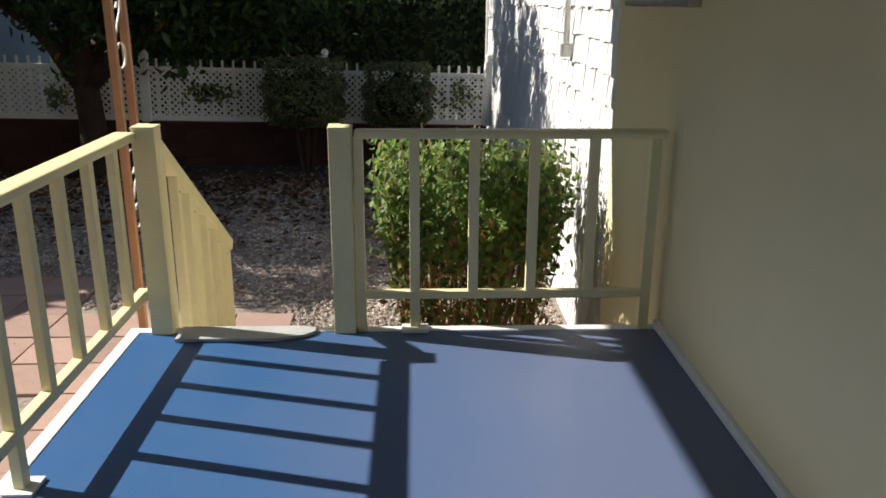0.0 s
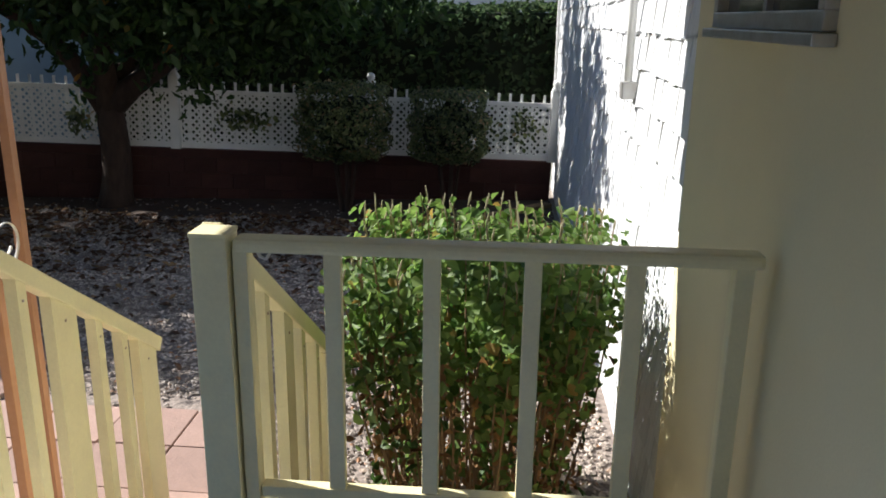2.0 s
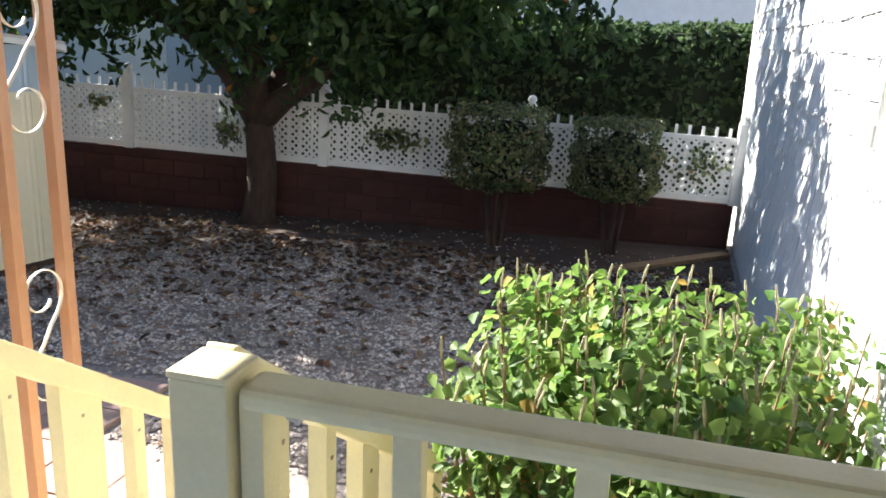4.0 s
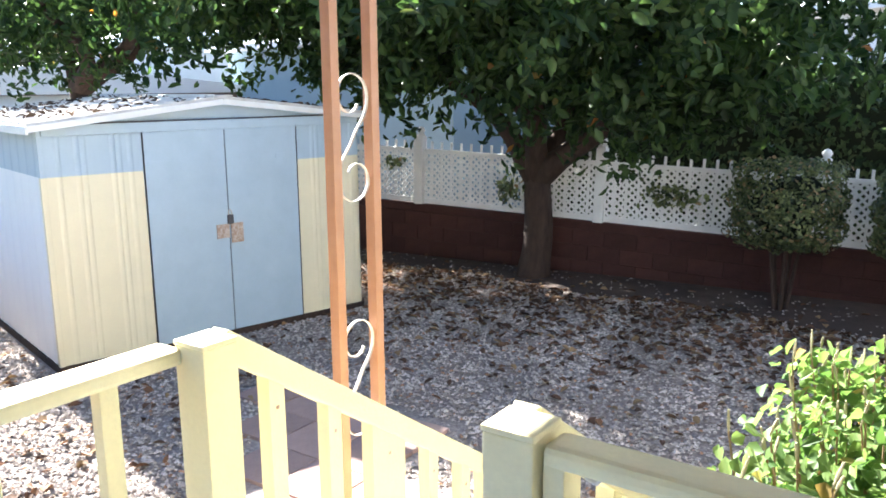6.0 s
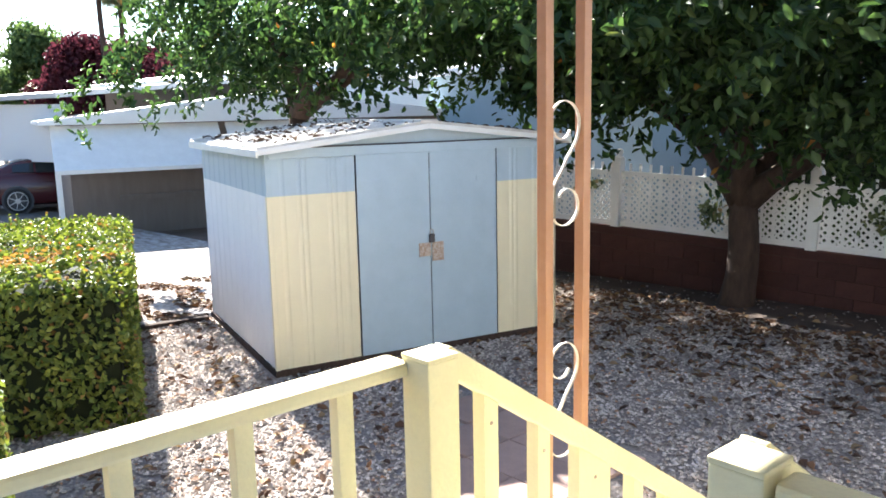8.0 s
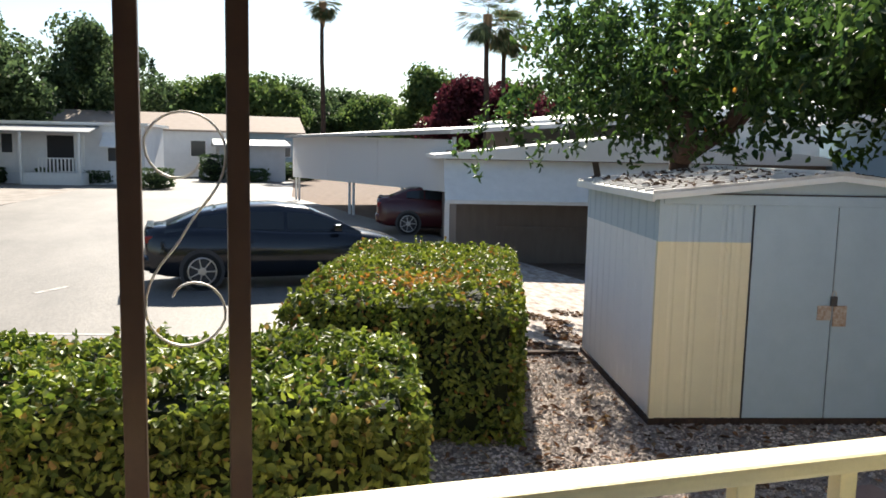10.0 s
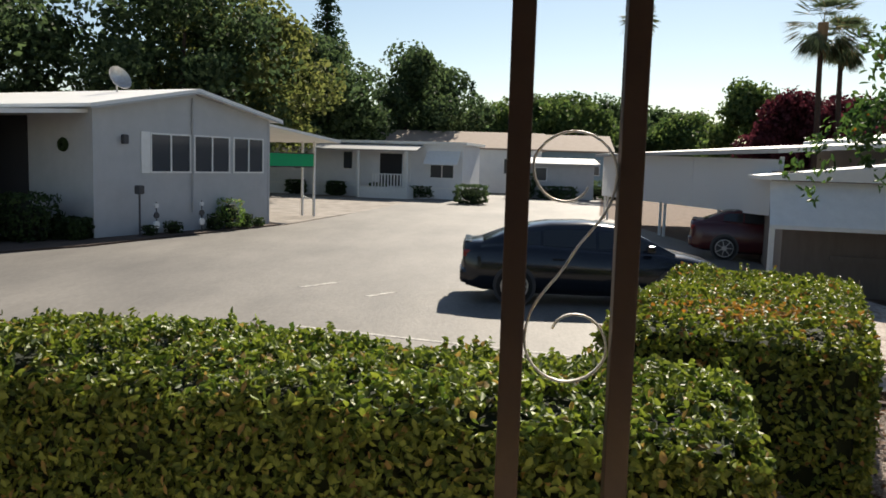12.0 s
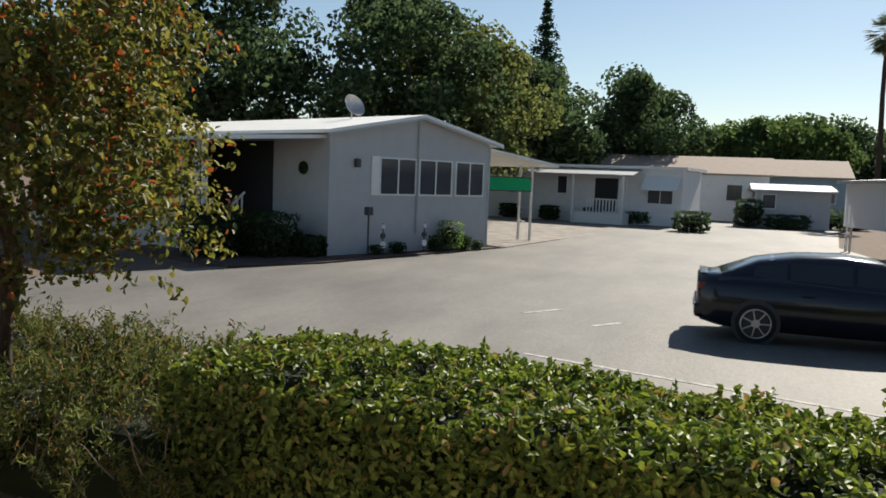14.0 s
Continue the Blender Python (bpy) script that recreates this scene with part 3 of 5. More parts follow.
mat_ = solid("step_mat", prism(bmesh.new(), [(-0.93, 3.20), (-0.93, 3.34), (-0.34, 3.34), (-0.34, 3.28), (-0.38, 3.24), (-0.5, 3.20)], 0.004, 0.018, "z"), MATGREY, "grey rubber-backed foot mat at the top of the steps", "mat")

# ---- garden shed ----
LEAF_DEBRIS = leaf_mat("roof leaf debris", (0.12, 0.085, 0.06), (0.04, 0.028, 0.02), None, 0, 0.1, 0.9)

def shed():
    # local: x along the front with the doors, y back, z from the yard
    u = Vector((0.236, 0.972, 0)).normalized()
    v = Vector((-u.y, u.x, 0))
    m = Matrix((u, v, Vector((0, 0, 1)))).transposed().to_4x4()
    m.translation = (-5.72, 5.58, G)
    m = m @ Matrix.Diagonal((1.0, 1.0, 1.065, 1.0))
    s = thing("garden_shed", "pale blue and cream sheet metal garden shed with closed double doors", "shed", m)
    W, D, H, R = 3.0, 2.55, 1.88, 2.00

    def ribbed(length, z0, z1, ribs, proud=0.005):
        """A sheet along x with narrow vertical ribs, facing -y."""
        bm = bmesh.new()
        xs = [(0.0, 0.0)]
        for rx in ribs:
            xs += [(rx - 0.026, 0.0), (rx - 0.008, -proud), (rx + 0.008, -proud), (rx + 0.026, 0.0)]
        xs.append((length, 0.0))
        outline = [(x, y) for x, y in xs] + [(length, 0.02), (0.0, 0.02)]
        return prism(bm, outline, z0, z1, "z")

    def strip(x0, x1, ribs, zsplit):
        for name, a, b, mm in (("lower_panel", 0.04, zsplit, SHED_CREAM), ("upper_panel", zsplit, H, SHED_BLUE)):
            bm = ribbed(x1 - x0, a, b, ribs)
            bmesh.ops.translate(bm, verts=bm.verts, vec=(x0, 0, 0))
            part(name, bm, mm, s)
    strip(0.0, 0.80, [0.13, 0.28, 0.33, 0.56, 0.61, 0.70], 1.49)
    strip(2.28, W, [0.18, 0.23, 0.45, 0.5, 0.63], 1.49)
    # gable over the doors
    part("gable", prism(bmesh.new(), [(0, H), (W, H), (W / 2, R)], 0.0, 0.02, "y"), SHED_BLUE, s)
    part("door_track", boxm(0.02, W - 0.02, -0.035, 0.0, H - 0.09, H - 0.012, 0.004), SHED_BLUE, s)
    part("header_gap", boxm(0.02, W - 0.02, -0.030, 0.0, H - 0.012, H), TEAL, s)
    for a, b in ((0.81, 1.535), (1.545, 2.27)):
        d = part("door", boxm(a, b, -0.022, 0.004, 0.05, H - 0.09, 0.004), SHED_BLUE, s)
        part("hinge_strap", boxm(a + (0.02 if a < 1 else 0.5), a + (0.24 if a < 1 else 0.70), -0.028, -0.022, 1.52, 1.56, 0.002), SHED_BLUE, d)
    part("door_gap", boxm(1.533, 1.547, -0.012, 0.006, 0.05, H - 0.1), TEAL, s)
    for x in (0.80, 2.272):
        part("door_edge", boxm(x + 0.004, x + 0.009, -0.020, -0.0, 0.05, H - 0.09, 0.002), TEAL, s)
    part("latch", boxm(1.41, 1.535, -0.034, -0.022, 0.87, 0.99, 0.003), RUST, s, "rusty latch plate")
    part("latch", boxm(1.55, 1.67, -0.034, -0.022, 0.82, 0.99, 0.003), RUST, s, "rusty latch plate")
    lock = part("padlock", boxm(1.512, 1.568, -0.06, -0.034, 0.99, 1.07, 0.008), TEAL, s)
    part("shackle", tube(bmesh.new(), [(1.525, -0.047, 1.07), (1.525, -0.047, 1.10), (1.54, -0.047, 1.115), (1.555, -0.047, 1.10), (1.555, -0.047, 1.07)], 0.006, 6), METAL, lock)
    # sides (left side faces -x of the front, seen from the lane)
    for xx, flip in ((0.0, 1), (W, -1)):
        for name, a, b, mm in (("side_panel", 0.04, 1.49, SHED_CREAM), ("side_panel", 1.49, H, SHED_BLUE)):
            bm = ribbed(D, a, b, [0.14 + 0.23 * i for i in range(11)], 0.006)
            # turn the sheet to the side wall
            rot = Matrix(((0, 1 * flip, 0, xx), (1 if flip == 1 else 1, 0, 0, 0), (0, 0, 1, 0), (0, 0, 0, 1)))
            bmesh.ops.transform(bm, matrix=rot, verts=bm.verts)
            bmesh.ops.recalc_face_normals(bm, faces=bm.faces)
            part(name, bm, mm if mm is SHED_BLUE else SHED_SIDE if flip == 1 else mm, s)
    part("back_panel", boxm(0, W, D - 0.02, D, 0.04, H), SHED_BLUE, s)
    part("corner_trim", boxm(-0.012, 0.03, -0.016, 0.03, 0.03, 1.49, 0.003), SHED_CREAM, s)
    part("corner_trim", boxm(-0.012, 0.03, -0.016, 0.03, 1.49, H, 0.003), SHED_BLUE, s)
    part("floor_skid", boxm(-0.02, W + 0.02, -0.02, D + 0.02, -0.03, 0.045), BARK, s)
    # low gable roof: ridge runs back over the doors' middle
    for sgn in (-1, 1):
        x0 = -0.10 if sgn < 0 else W + 0.10
        z0 = H - 0.02
        bm = bmesh.new()
        prism(bm, [(x0, z0), (x0, z0 + 0.018), (W / 2, R + 0.045), (W / 2, R + 0.027)], -0.12, D + 0.12, "y")
        roof = part("roof_sheet", bm, ROOFM, s)
        for i in range(13):
            y = -0.1 + i * (D + 0.2) / 12
            bm = bmesh.new()
            beam(bm, (x0, y, z0 + 0.026), (W / 2, y, R + 0.053), 0.03, 0.02, 0.003)
            part("roof_rib", bm, ROOFM, roof)
        part("eave_trim", boxm(x0 - 0.012, x0 + 0.012, -0.12, D + 0.12, z0 - 0.05, z0 + 0.012, 0.003), WHITE, s)
        bm = beam(bmesh.new(), (x0, -0.125, z0 - 0.012), (W / 2, -0.125, R + 0.015), 0.012, 0.045, 0.002)
        part("verge_trim", bm, WHITE, s)
    k = 420
    xs, ys = RNG.uniform(-0.05, W + 0.05, k), RNG.integers(0, 12, k) * (D + 0.2) / 12 - 0.1 + 0.05 + RNG.normal(0, 0.03, k)
    zs = H + 0.02 + (R + 0.03 - H) * (1 - np.abs(xs - W / 2) / (W / 2 + 0.1)) + 0.012
    tagged(leaf_mesh("leaf_debris", np.column_stack([xs, ys, zs]), np.tile([0, 0, 1.0], (k, 1)), 0.07, 0.035, LEAF_DEBRIS, s, "dark fallen leaves between the roof ribs", jitter=0.3, droop=0), kind="stuff")
    part("ridge_cap", boxm(W / 2 - 0.09, W / 2 + 0.09, -0.13, D + 0.12, R + 0.04, R + 0.07, 0.006), ROOFM, s)
    return s


shed()
solid("timber_edging", beam(bmesh.new(), (-8.19, 4.75, G - 0.01), (-8.21, 6.12, G - 0.01), 0.06, 0.09, 0.008), BARK, "weathered dark timber edging between gravel and concrete", "edging")

# ---- lattice fence on a low wall ----
FB = Vector((-3.57, 11.25, 0))
fdir = Vector((0.9938, 0.1108, 0))
fnor = Vector((-fdir.y, fdir.x, 0))
fm = Matrix((fdir, fnor, Vector((0, 0, 1)))).transposed().to_4x4() @ pose(0, 0, 0, 0, 1.7, 0)
fm.translation = FB
fence = thing("lattice_fence", "white lattice and picket fence on a dark red wall", "fence", fm)
LO, HI, TOP = -0.13, 0.52, 0.84
F0, F1 = -7.5, 4.75
part("bottom_board", boxm(F0, F1, -0.015, 0.015, LO - 0.05, LO + 0.02), WHITE, fence)
part("top_board", boxm(F0, F1, -0.02, 0.02, HI - 0.02, HI + 0.03), WHITE, fence)


def lattice(x0, x1, lo, hi, pitch=0.088, w=0.029):
    """Crossed diagonal laths in two layers."""
    verts, faces = [], []
    h = hi - lo
    for layer, s in ((0.0, 1), (0.008, -1)):
        n = int((x1 - x0 + h) / pitch) + 2
        for i in range(n):
            xs = x0 - h + i * pitch
            a, b = (xs, lo), (xs + h, hi)
            if s < 0:
                a, b = (xs, hi), (xs + h, lo)
            # clip to the panel
            def cl(p, q):
                if p[0] < x0:
                    t = (x0 - p[0]) / (q[0] - p[0])
                    p = (x0, p[1] + t * (q[1] - p[1]))
                if q[0] > x1:
                    t = (x1 - p[0]) / (q[0] - p[0])
                    q = (x1, p[1] + t * (q[1] - p[1]))
                return p, q
            if b[0] <= x0 or a[0] >= x1:
                continue
            a, b = cl(a, b)
            o = w * 0.7071
            k = len(verts)
            for (x, z) in (a, b):
                for dx, y in ((-o, layer), (o, layer), (o, layer - 0.006), (-o, layer - 0.006)):
                    verts.append((x + dx, y, z))
            faces += [(k, k + 1, k + 5, k + 4), (k + 3, k + 2, k + 6, k + 7), (k, k + 3, k + 7, k + 4), (k + 1, k + 2, k + 6, k + 5)]
    return verts, faces


posts = [-7.4, -4.95, -2.5, 0.0, 2.42, 4.75]
for i, x in enumerate(posts):
    p = part("fence_post", boxm(x - 0.06, x + 0.06, -0.075, 0.05, LO - 0.06, TOP - 0.13, 0.006), WHITE, fence)
    bm = bmesh.new()
    tube(bm, [(x, 0, TOP - 0.13), (x, 0, TOP - 0.11), (x, 0, TOP - 0.09), (x, 0, TOP - 0.05), (x, 0, TOP - 0.015), (x, 0, TOP)], [0.06, 0.06, 0.035, 0.055, 0.04, 0.012], 12)
    part("post_cap", bm, WHITE, p, smooth=True)
for a, b in zip(posts, posts[1:]):
    v, f = lattice(a + 0.05, b - 0.05, LO, HI)
    raw("lattice_panel", v, f, WHITE, fence)
    x = a + 0.16
    while x < b - 0.08:
        part("picket", boxm(x - 0.016, x + 0.016, 0.012, 0.03, LO, HI + 0.13, 0.003), WHITE, fence)
        x += 0.145
low = thing("retaining_wall", "low dark red brick wall below the lattice fence", "wall", fm, kind="structure")
part("wall_core", boxm(F0, F1, -0.04, 0.16, G - 0.25, LO - 0.06), BRICK, low)
bme = bpy.data.meshes.new("brick")
bm = boxm(-0.1975, 0.1975, -0.03, 0.03, -0.0935, 0.0935, 0.004)
bm.to_mesh(bme)
bm.free()
bme.materials.append(BRICK)
for r in range(3):
    for c in range(31):
        x = F0 + 0.2 + c * 0.4 + (0.2 if r % 2 else 0)
        if x > F1 - 0.1:
            continue
        b = new("block", bme)
        b.parent = low
        b.matrix_basis = pose(x, -0.035 - random.uniform(0, 0.004), G + 0.05 + r * 0.19)

# clump of ivy on the lattice
def vine_clump(x, z, n, w, h, name="vine_clump"):
    c = RNG.normal(0, 1, (n, 3)) * np.array([w, 0.03, h]) + np.array([x, -0.06, z])
    vc = thing(name, "dark green creeper tuft growing through the white lattice", "vine", fm)
    leaf_mesh("leaves", c, np.tile([0, -1.0, 0.3], (n, 1)), 0.07, 0.05, LEAF_BUSH, vc)


vine_clump(0.88, 0.22, 130, 0.16, 0.08)
vine_clump(4.3, 0.25, 60, 0.16, 0.10)
vine_clump(-2.9, 0.36, 40, 0.1, 0.05)


# ---- foliage things ----
def ellipsoid_points(n, centre, radii, shell=0.55):
    d = RNG.normal(0, 1, (n, 3))
    d /= np.linalg.norm(d, axis=1, keepdims=True)
    r = (shell + (1 - shell) * RNG.random((n, 1))) ** 0.7
    return np.array(centre) + d * r * np.array(radii), d


def blob(bm, centre, radii, seed=0, sub=2, rough=0.25):
    r = bmesh.ops.create_icosphere(bm, subdivisions=sub, radius=1.0)
    for v in r["verts"]:
        k = 1 + rough * noise.noise(v.co * 2.1 + Vector((seed, seed * 2.3, 0)))
        v.co = Vector((centre[0] + v.co.x * radii[0] * k, centre[1] + v.co.y * radii[1] * k, centre[2] + v.co.z * radii[2] * k))


def box_hedge(name, label, x0, x1, y0, y1, z0, z1, n, material, length=0.042, width=0.024, turn=None, burnt=None):
    h = thing(name, label, "hedge", turn)
    bm = bmesh.new()
    r = bmesh.ops.create_grid(bm, x_segments=2, y_segments=2, size=0.1)
    bmesh.ops.delete(bm, geom=r["verts"], context="VERTS")
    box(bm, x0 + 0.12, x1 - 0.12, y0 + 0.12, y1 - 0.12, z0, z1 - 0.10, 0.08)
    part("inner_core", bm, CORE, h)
    dx, dy, dz = x1 - x0, y1 - y0, z1 - z0
    areas = np.array([dx * dy, dx * dz, dx * dz, dy * dz, dy * dz])
    face = RNG.choice(5, n, p=areas / areas.sum())
    a, b = RNG.random(n), RNG.random(n)
    depth = np.abs(RNG.normal(0, 0.045, n))
    P, N = np.zeros((n, 3)), np.zeros((n, 3))
    P[:, 0], P[:, 1], P[:, 2] = x0 + a * dx, y0 + b * dy, z1 - depth
    N[:, 2] = 1
    for k, (ax, val, sg) in enumerate(((1, y0, -1), (1, y1, 1), (0, x0, -1), (0, x1, 1)), start=1):
        s = face == k
        P[s, 2] = z0 + b[s] * dz
        P[s, 1 - ax] = (x0 + a[s] * dx) if ax == 1 else (y0 + a[s] * dy)
        P[s, ax] = val - sg * depth[s]
        N[s] = 0
        N[s, ax] = sg
        N[s, 2] = 0.35
    # uneven trimming, rounded shoulders
    w = np.sin(P[:, 0] * 3.1 + P[:, 1] * 2.3) * 0.025 + np.sin(P[:, 1] * 7.0 + P[:, 0] * 5.1) * 0.022 + np.sin(P[:, 1] * 17.0 + 2 * np.sin(P[:, 0] * 13.0)) * 0.014
    P[:, 2] += w * (P[:, 2] > z0 + 0.3)
    for ax, lo, hi in ((0, x0, x1), (1, y0, y1)):
        d = np.minimum(P[:, ax] - lo, hi - P[:, ax]).clip(0)
        P[:, 2] -= np.where((P[:, 2] > z1 - 0.15), 0.09 * np.exp(-d / 0.09), 0)
    P += RNG.normal(0, 0.012, (n, 3))
    keep = (np.sin(P[:, 0] * 9.7 + 1.3) * np.sin(P[:, 1] * 11.3) * np.where(face == 0, 0.95, np.sin(P[:, 2] * 13.1 + 0.5))) < 0.50
    leaf_mesh("leaves", P[keep], N[keep], length, width, material, h, jitter=0.75)
    ns = n // 60
    q = RNG.integers(0, n, ns)
    top = P[q][face[q] == 0]
    if len(top):
        pts = np.repeat(top, 5, 0) + np.tile(np.array([[0, 0, 0.01], [0.008, 0, 0.03], [-0.008, 0.004, 0.045], [0.003, -0.008, 0.06], [0, 0, 0.075]]), (len(top), 1))
        tagged(leaf_mesh("new_growth", pts, np.tile([0.3, 0.2, 0.3], (len(pts), 1)), length * 0.9, width * 0.9, material, h, droop=-1.0), kind="stuff")
    if burnt:
        cx, cy, rx, ry, k = burnt
        pp = np.column_stack([RNG.normal(cx, rx, k), RNG.normal(cy, ry, k), np.full(k, z1 + 0.012)])
        pp = pp[(pp[:, 0] > x0) & (pp[:, 0] < x1) & (pp[:, 1] > y0) & (pp[:, 1] < y1)]
        leaf_mesh("scorched_leaves", pp, np.tile([0, 0, 1.0], (len(pp), 1)), length, width, LEAF_BURNT, h, "sun-scorched orange leaves")
    return h


LEAF_JUNIPER = leaf_mat("juniper spray", (0.17, 0.19, 0.055), (0.035, 0.045, 0.018), (0.22, 0.13, 0.06), 0.10, 0.32, 0.6)
GREYTWIG = mat("bare grey twig", (0.17, 0.13, 0.11), 0.9, dark=(0.09, 0.07, 0.06), scale=20, amount=0.7)
LEAF_BURNT = leaf_mat("scorched leaf", (0.34, 0.16, 0.06), (0.18, 0.13, 0.045), None, 0, 0.35, 0.6)
def lane_frame(x, y, dx, dy):
    """A frame at (x, y) whose x axis points along (dx, dy)."""
    a = Vector((dx, dy, 0)).normalized()
    m = Matrix((a, Vector((-a.y, a.x, 0)), Vector((0, 0, 1)))).transposed().to_4x4()
    m.translation = (x, y, 0)
    return m


box_hedge("box_hedge", "clipped green boxwood hedge below the porch", 0.0, 1.45, -4.15, 0.85, G, 0.33, 46000, LEAF_HEDGE, 0.058, 0.032, turn=lane_frame(-4.98, 2.35, 0.982, -0.19))
box_hedge("box_hedge", "tall clipped green hedge with a scorched orange top", -3.9, 0.0, 0.0, 1.95, G - 0.05, 0.36, 30000, LEAF_HEDGE2, 0.058, 0.032,
          turn=lane_frame(-6.13, 2.45, 0.936, -0.351), burnt=(-0.8, 1.1, 0.30, 0.40, 260))
def juniper_hedge(x0, x1, y0, y1, top):
    """Feathery upright plumes leaning outwards over a near-black core painted as inner shade."""
    h = thing("juniper_hedge", "dull green feathery juniper hedge with bare grey twigs", "hedge")
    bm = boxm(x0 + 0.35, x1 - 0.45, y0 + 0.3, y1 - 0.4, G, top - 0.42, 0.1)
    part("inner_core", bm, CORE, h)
    P, N = [], []
    for i in range(150):
        px, py = RNG.uniform(x0, x1), RNG.uniform(y0, y1)
        edge = min(px - x0, x1 - px, py - y0, y1 - py)
        crest = top - 0.30 * math.exp(-edge / 0.25) + RNG.uniform(-0.16, 0.04)
        for j in range(8):
            foot = np.array([px, py, crest - RNG.uniform(0.30, 0.75)])
            tip = np.array([px + RNG.normal(0, 0.20), py + RNG.normal(0, 0.20), crest - RNG.uniform(0.0, 0.22)])
            m = 42
            t = (RNG.random(m) ** 0.7)[:, None]
            P.append(foot + t * (tip - foot) + RNG.normal(0, 0.022, (m, 3)))
            N.append(np.tile((tip - foot) * np.array([1, 1, 0.2]) + np.array([0.1, 0, 0.05]), (m, 1)))
    leaf_mesh("sprays", np.concatenate(P), np.concatenate(N), 0.06, 0.013, LEAF_JUNIPER, h, droop=-1.2, jitter=0.5)
    return h


juniper = juniper_hedge(-6.7, -3.85, -6.5, -1.55, 0.20)
for i in range(60):
    p = Vector((random.uniform(-4.4, -3.75), random.uniform(-4.5, -1.6), random.uniform(-0.6, 0.0)))
    d = Vector((random.uniform(-0.1, 0.25), random.uniform(-0.2, 0.2), random.uniform(0.05, 0.3))) * 0.55
    part("twig", tube(bmesh.new(), [p - d, p, p + d * 0.6 + Vector((0.02, 0.03, 0.02)), p + d], [0.006, 0.005, 0.003, 0.0015], 5), GREYTWIG, juniper)


def trunk_mesh(bm, base, top, r0, r1, bend=0.1, seg=10, n=6):
    b, t = Vector(base), Vector(top)
    pts, rad = [], []
    for i in range(n + 1):
        k = i / n
        p = b.lerp(t, k) + Vector((bend * math.sin(k * 3.1), bend * 0.6 * math.sin(k * 4.3 + 1), 0)) * (k * (1 - k) * 4)
        pts.append(p)
        rad.append(r0 + (r1 - r0) * k + (0.35 * r0 * (1 - k * 6) if k < 1 / 6 else 0))
    tube(bm, pts, rad, seg)


def broad_tree(name, label, base, fork_z, r0, limbs, clusters, n, leaf, size, material, group="", hang=0.0):
    """limbs: end points; clusters: (centre, radii) of the crown, filled with hanging sprays."""
    t = thing(name, label, "tree", group=group)
    bm = bmesh.new()
    fork = (base[0] + 0.05, base[1], fork_z)
    trunk_mesh(bm, (base[0], base[1], base[2] - 0.1), fork, r0, r0 * 0.8, 0.05, 14, 8)
    part("trunk", bm, BARK, t, smooth=True)
    for e in limbs:
        bm = bmesh.new()
        trunk_mesh(bm, (fork[0], fork[1], fork[2] - 0.14), e, r0 * 0.70, r0 * 0.12, 0.35, 9, 8)
        part("limb", bm, BARK, t, smooth=True)
    vol = np.array([r[0] * r[1] + r[0] * r[2] for _, r in clusters])
    counts = (n * vol / vol.sum()).astype(int)
    P, N = [], []
    for (c, r), k in zip(clusters, counts):
        sprays = max(6, k // 52)
        sp, sd = ellipsoid_points(sprays, c, r, 0.45)
        per = k // sprays
        for q in range(sprays):
            ln = RNG.uniform(0.35, 0.8) * (1 + hang)
            s = np.sort(RNG.random(per))[:, None]
            dirn = sd[q] * np.array([1, 1, 0.2]) + np.array([0, 0, -0.5 - hang])
            dirn /= np.linalg.norm(dirn)
            pts = sp[q] + s * ln * dirn + RNG.normal(0, 0.06 * leaf / 0.12 + 0.015, (per, 3))
            P.append(pts)
            N.append(np.tile(sd[q] * 0.6 + np.array([0, 0, 0.5]), (per, 1)))
    leaf_mesh("crown", np.concatenate(P), np.concatenate(N), leaf, size, material, t, droop=0.9, jitter=0.6)
    return t

# ---- yard tree, second tree behind the shed ----
TB = (-4.2, 10.74, G)
broad_tree("yard_tree", "broad mulberry tree with forked trunk and drooping leaves", TB, 0.52, 0.19,
           [(-6.2, 9.9, 2.3), (-2.2, 10.0, 2.2), (-4.1, 11.9, 3.0), (-4.4, 9.2, 3.2), (-5.6, 10.9, 2.2), (-2.9, 11.0, 2.1)],
           [((-4.2, 10.4, 3.3), (2.6, 2.4, 1.5)), ((-6.0, 9.6, 2.75), (1.5, 1.4, 0.7)), ((-2.3, 9.7, 2.55), (1.6, 1.5, 0.9)), ((-4.1, 8.9, 2.75), (1.8, 1.0, 0.7)),
            ((-5.2, 10.2, 1.95), (1.3, 1.0, 0.42)), ((-3.2, 10.2, 1.8), (1.3, 1.0, 0.45)), ((-1.5, 11.0, 4.2), (1.6, 1.5, 0.7)), ((-7.3, 8.6, 2.95), (1.4, 1.4, 0.55)),
            ((-2.9, 10.15, 1.5), (0.8, 0.6, 0.28)), ((-2.2, 9.8, 1.75), (0.8, 0.8, 0.4)), ((-1.5, 10.2, 1.95), (0.7, 0.7, 0.4)), ((-5.9, 9.7, 1.95), (0.6, 0.6, 0.3)),
            ((-4.8, 11.8, 3.3), (1.3, 0.9, 0.8)), ((-5.6, 8.2, 2.75), (1.5, 1.0, 0.6)), ((-1.9, 8.6, 2.75), (1.2, 1.0, 0.6)),
            # unseen cluster, added only to shade the ground by the fence
            ((-8.8, 11.5, 3.4), (1.6, 1.3, 0.7))],
           58000, 0.135, 0.062, LEAF_TREE, hang=0.3)
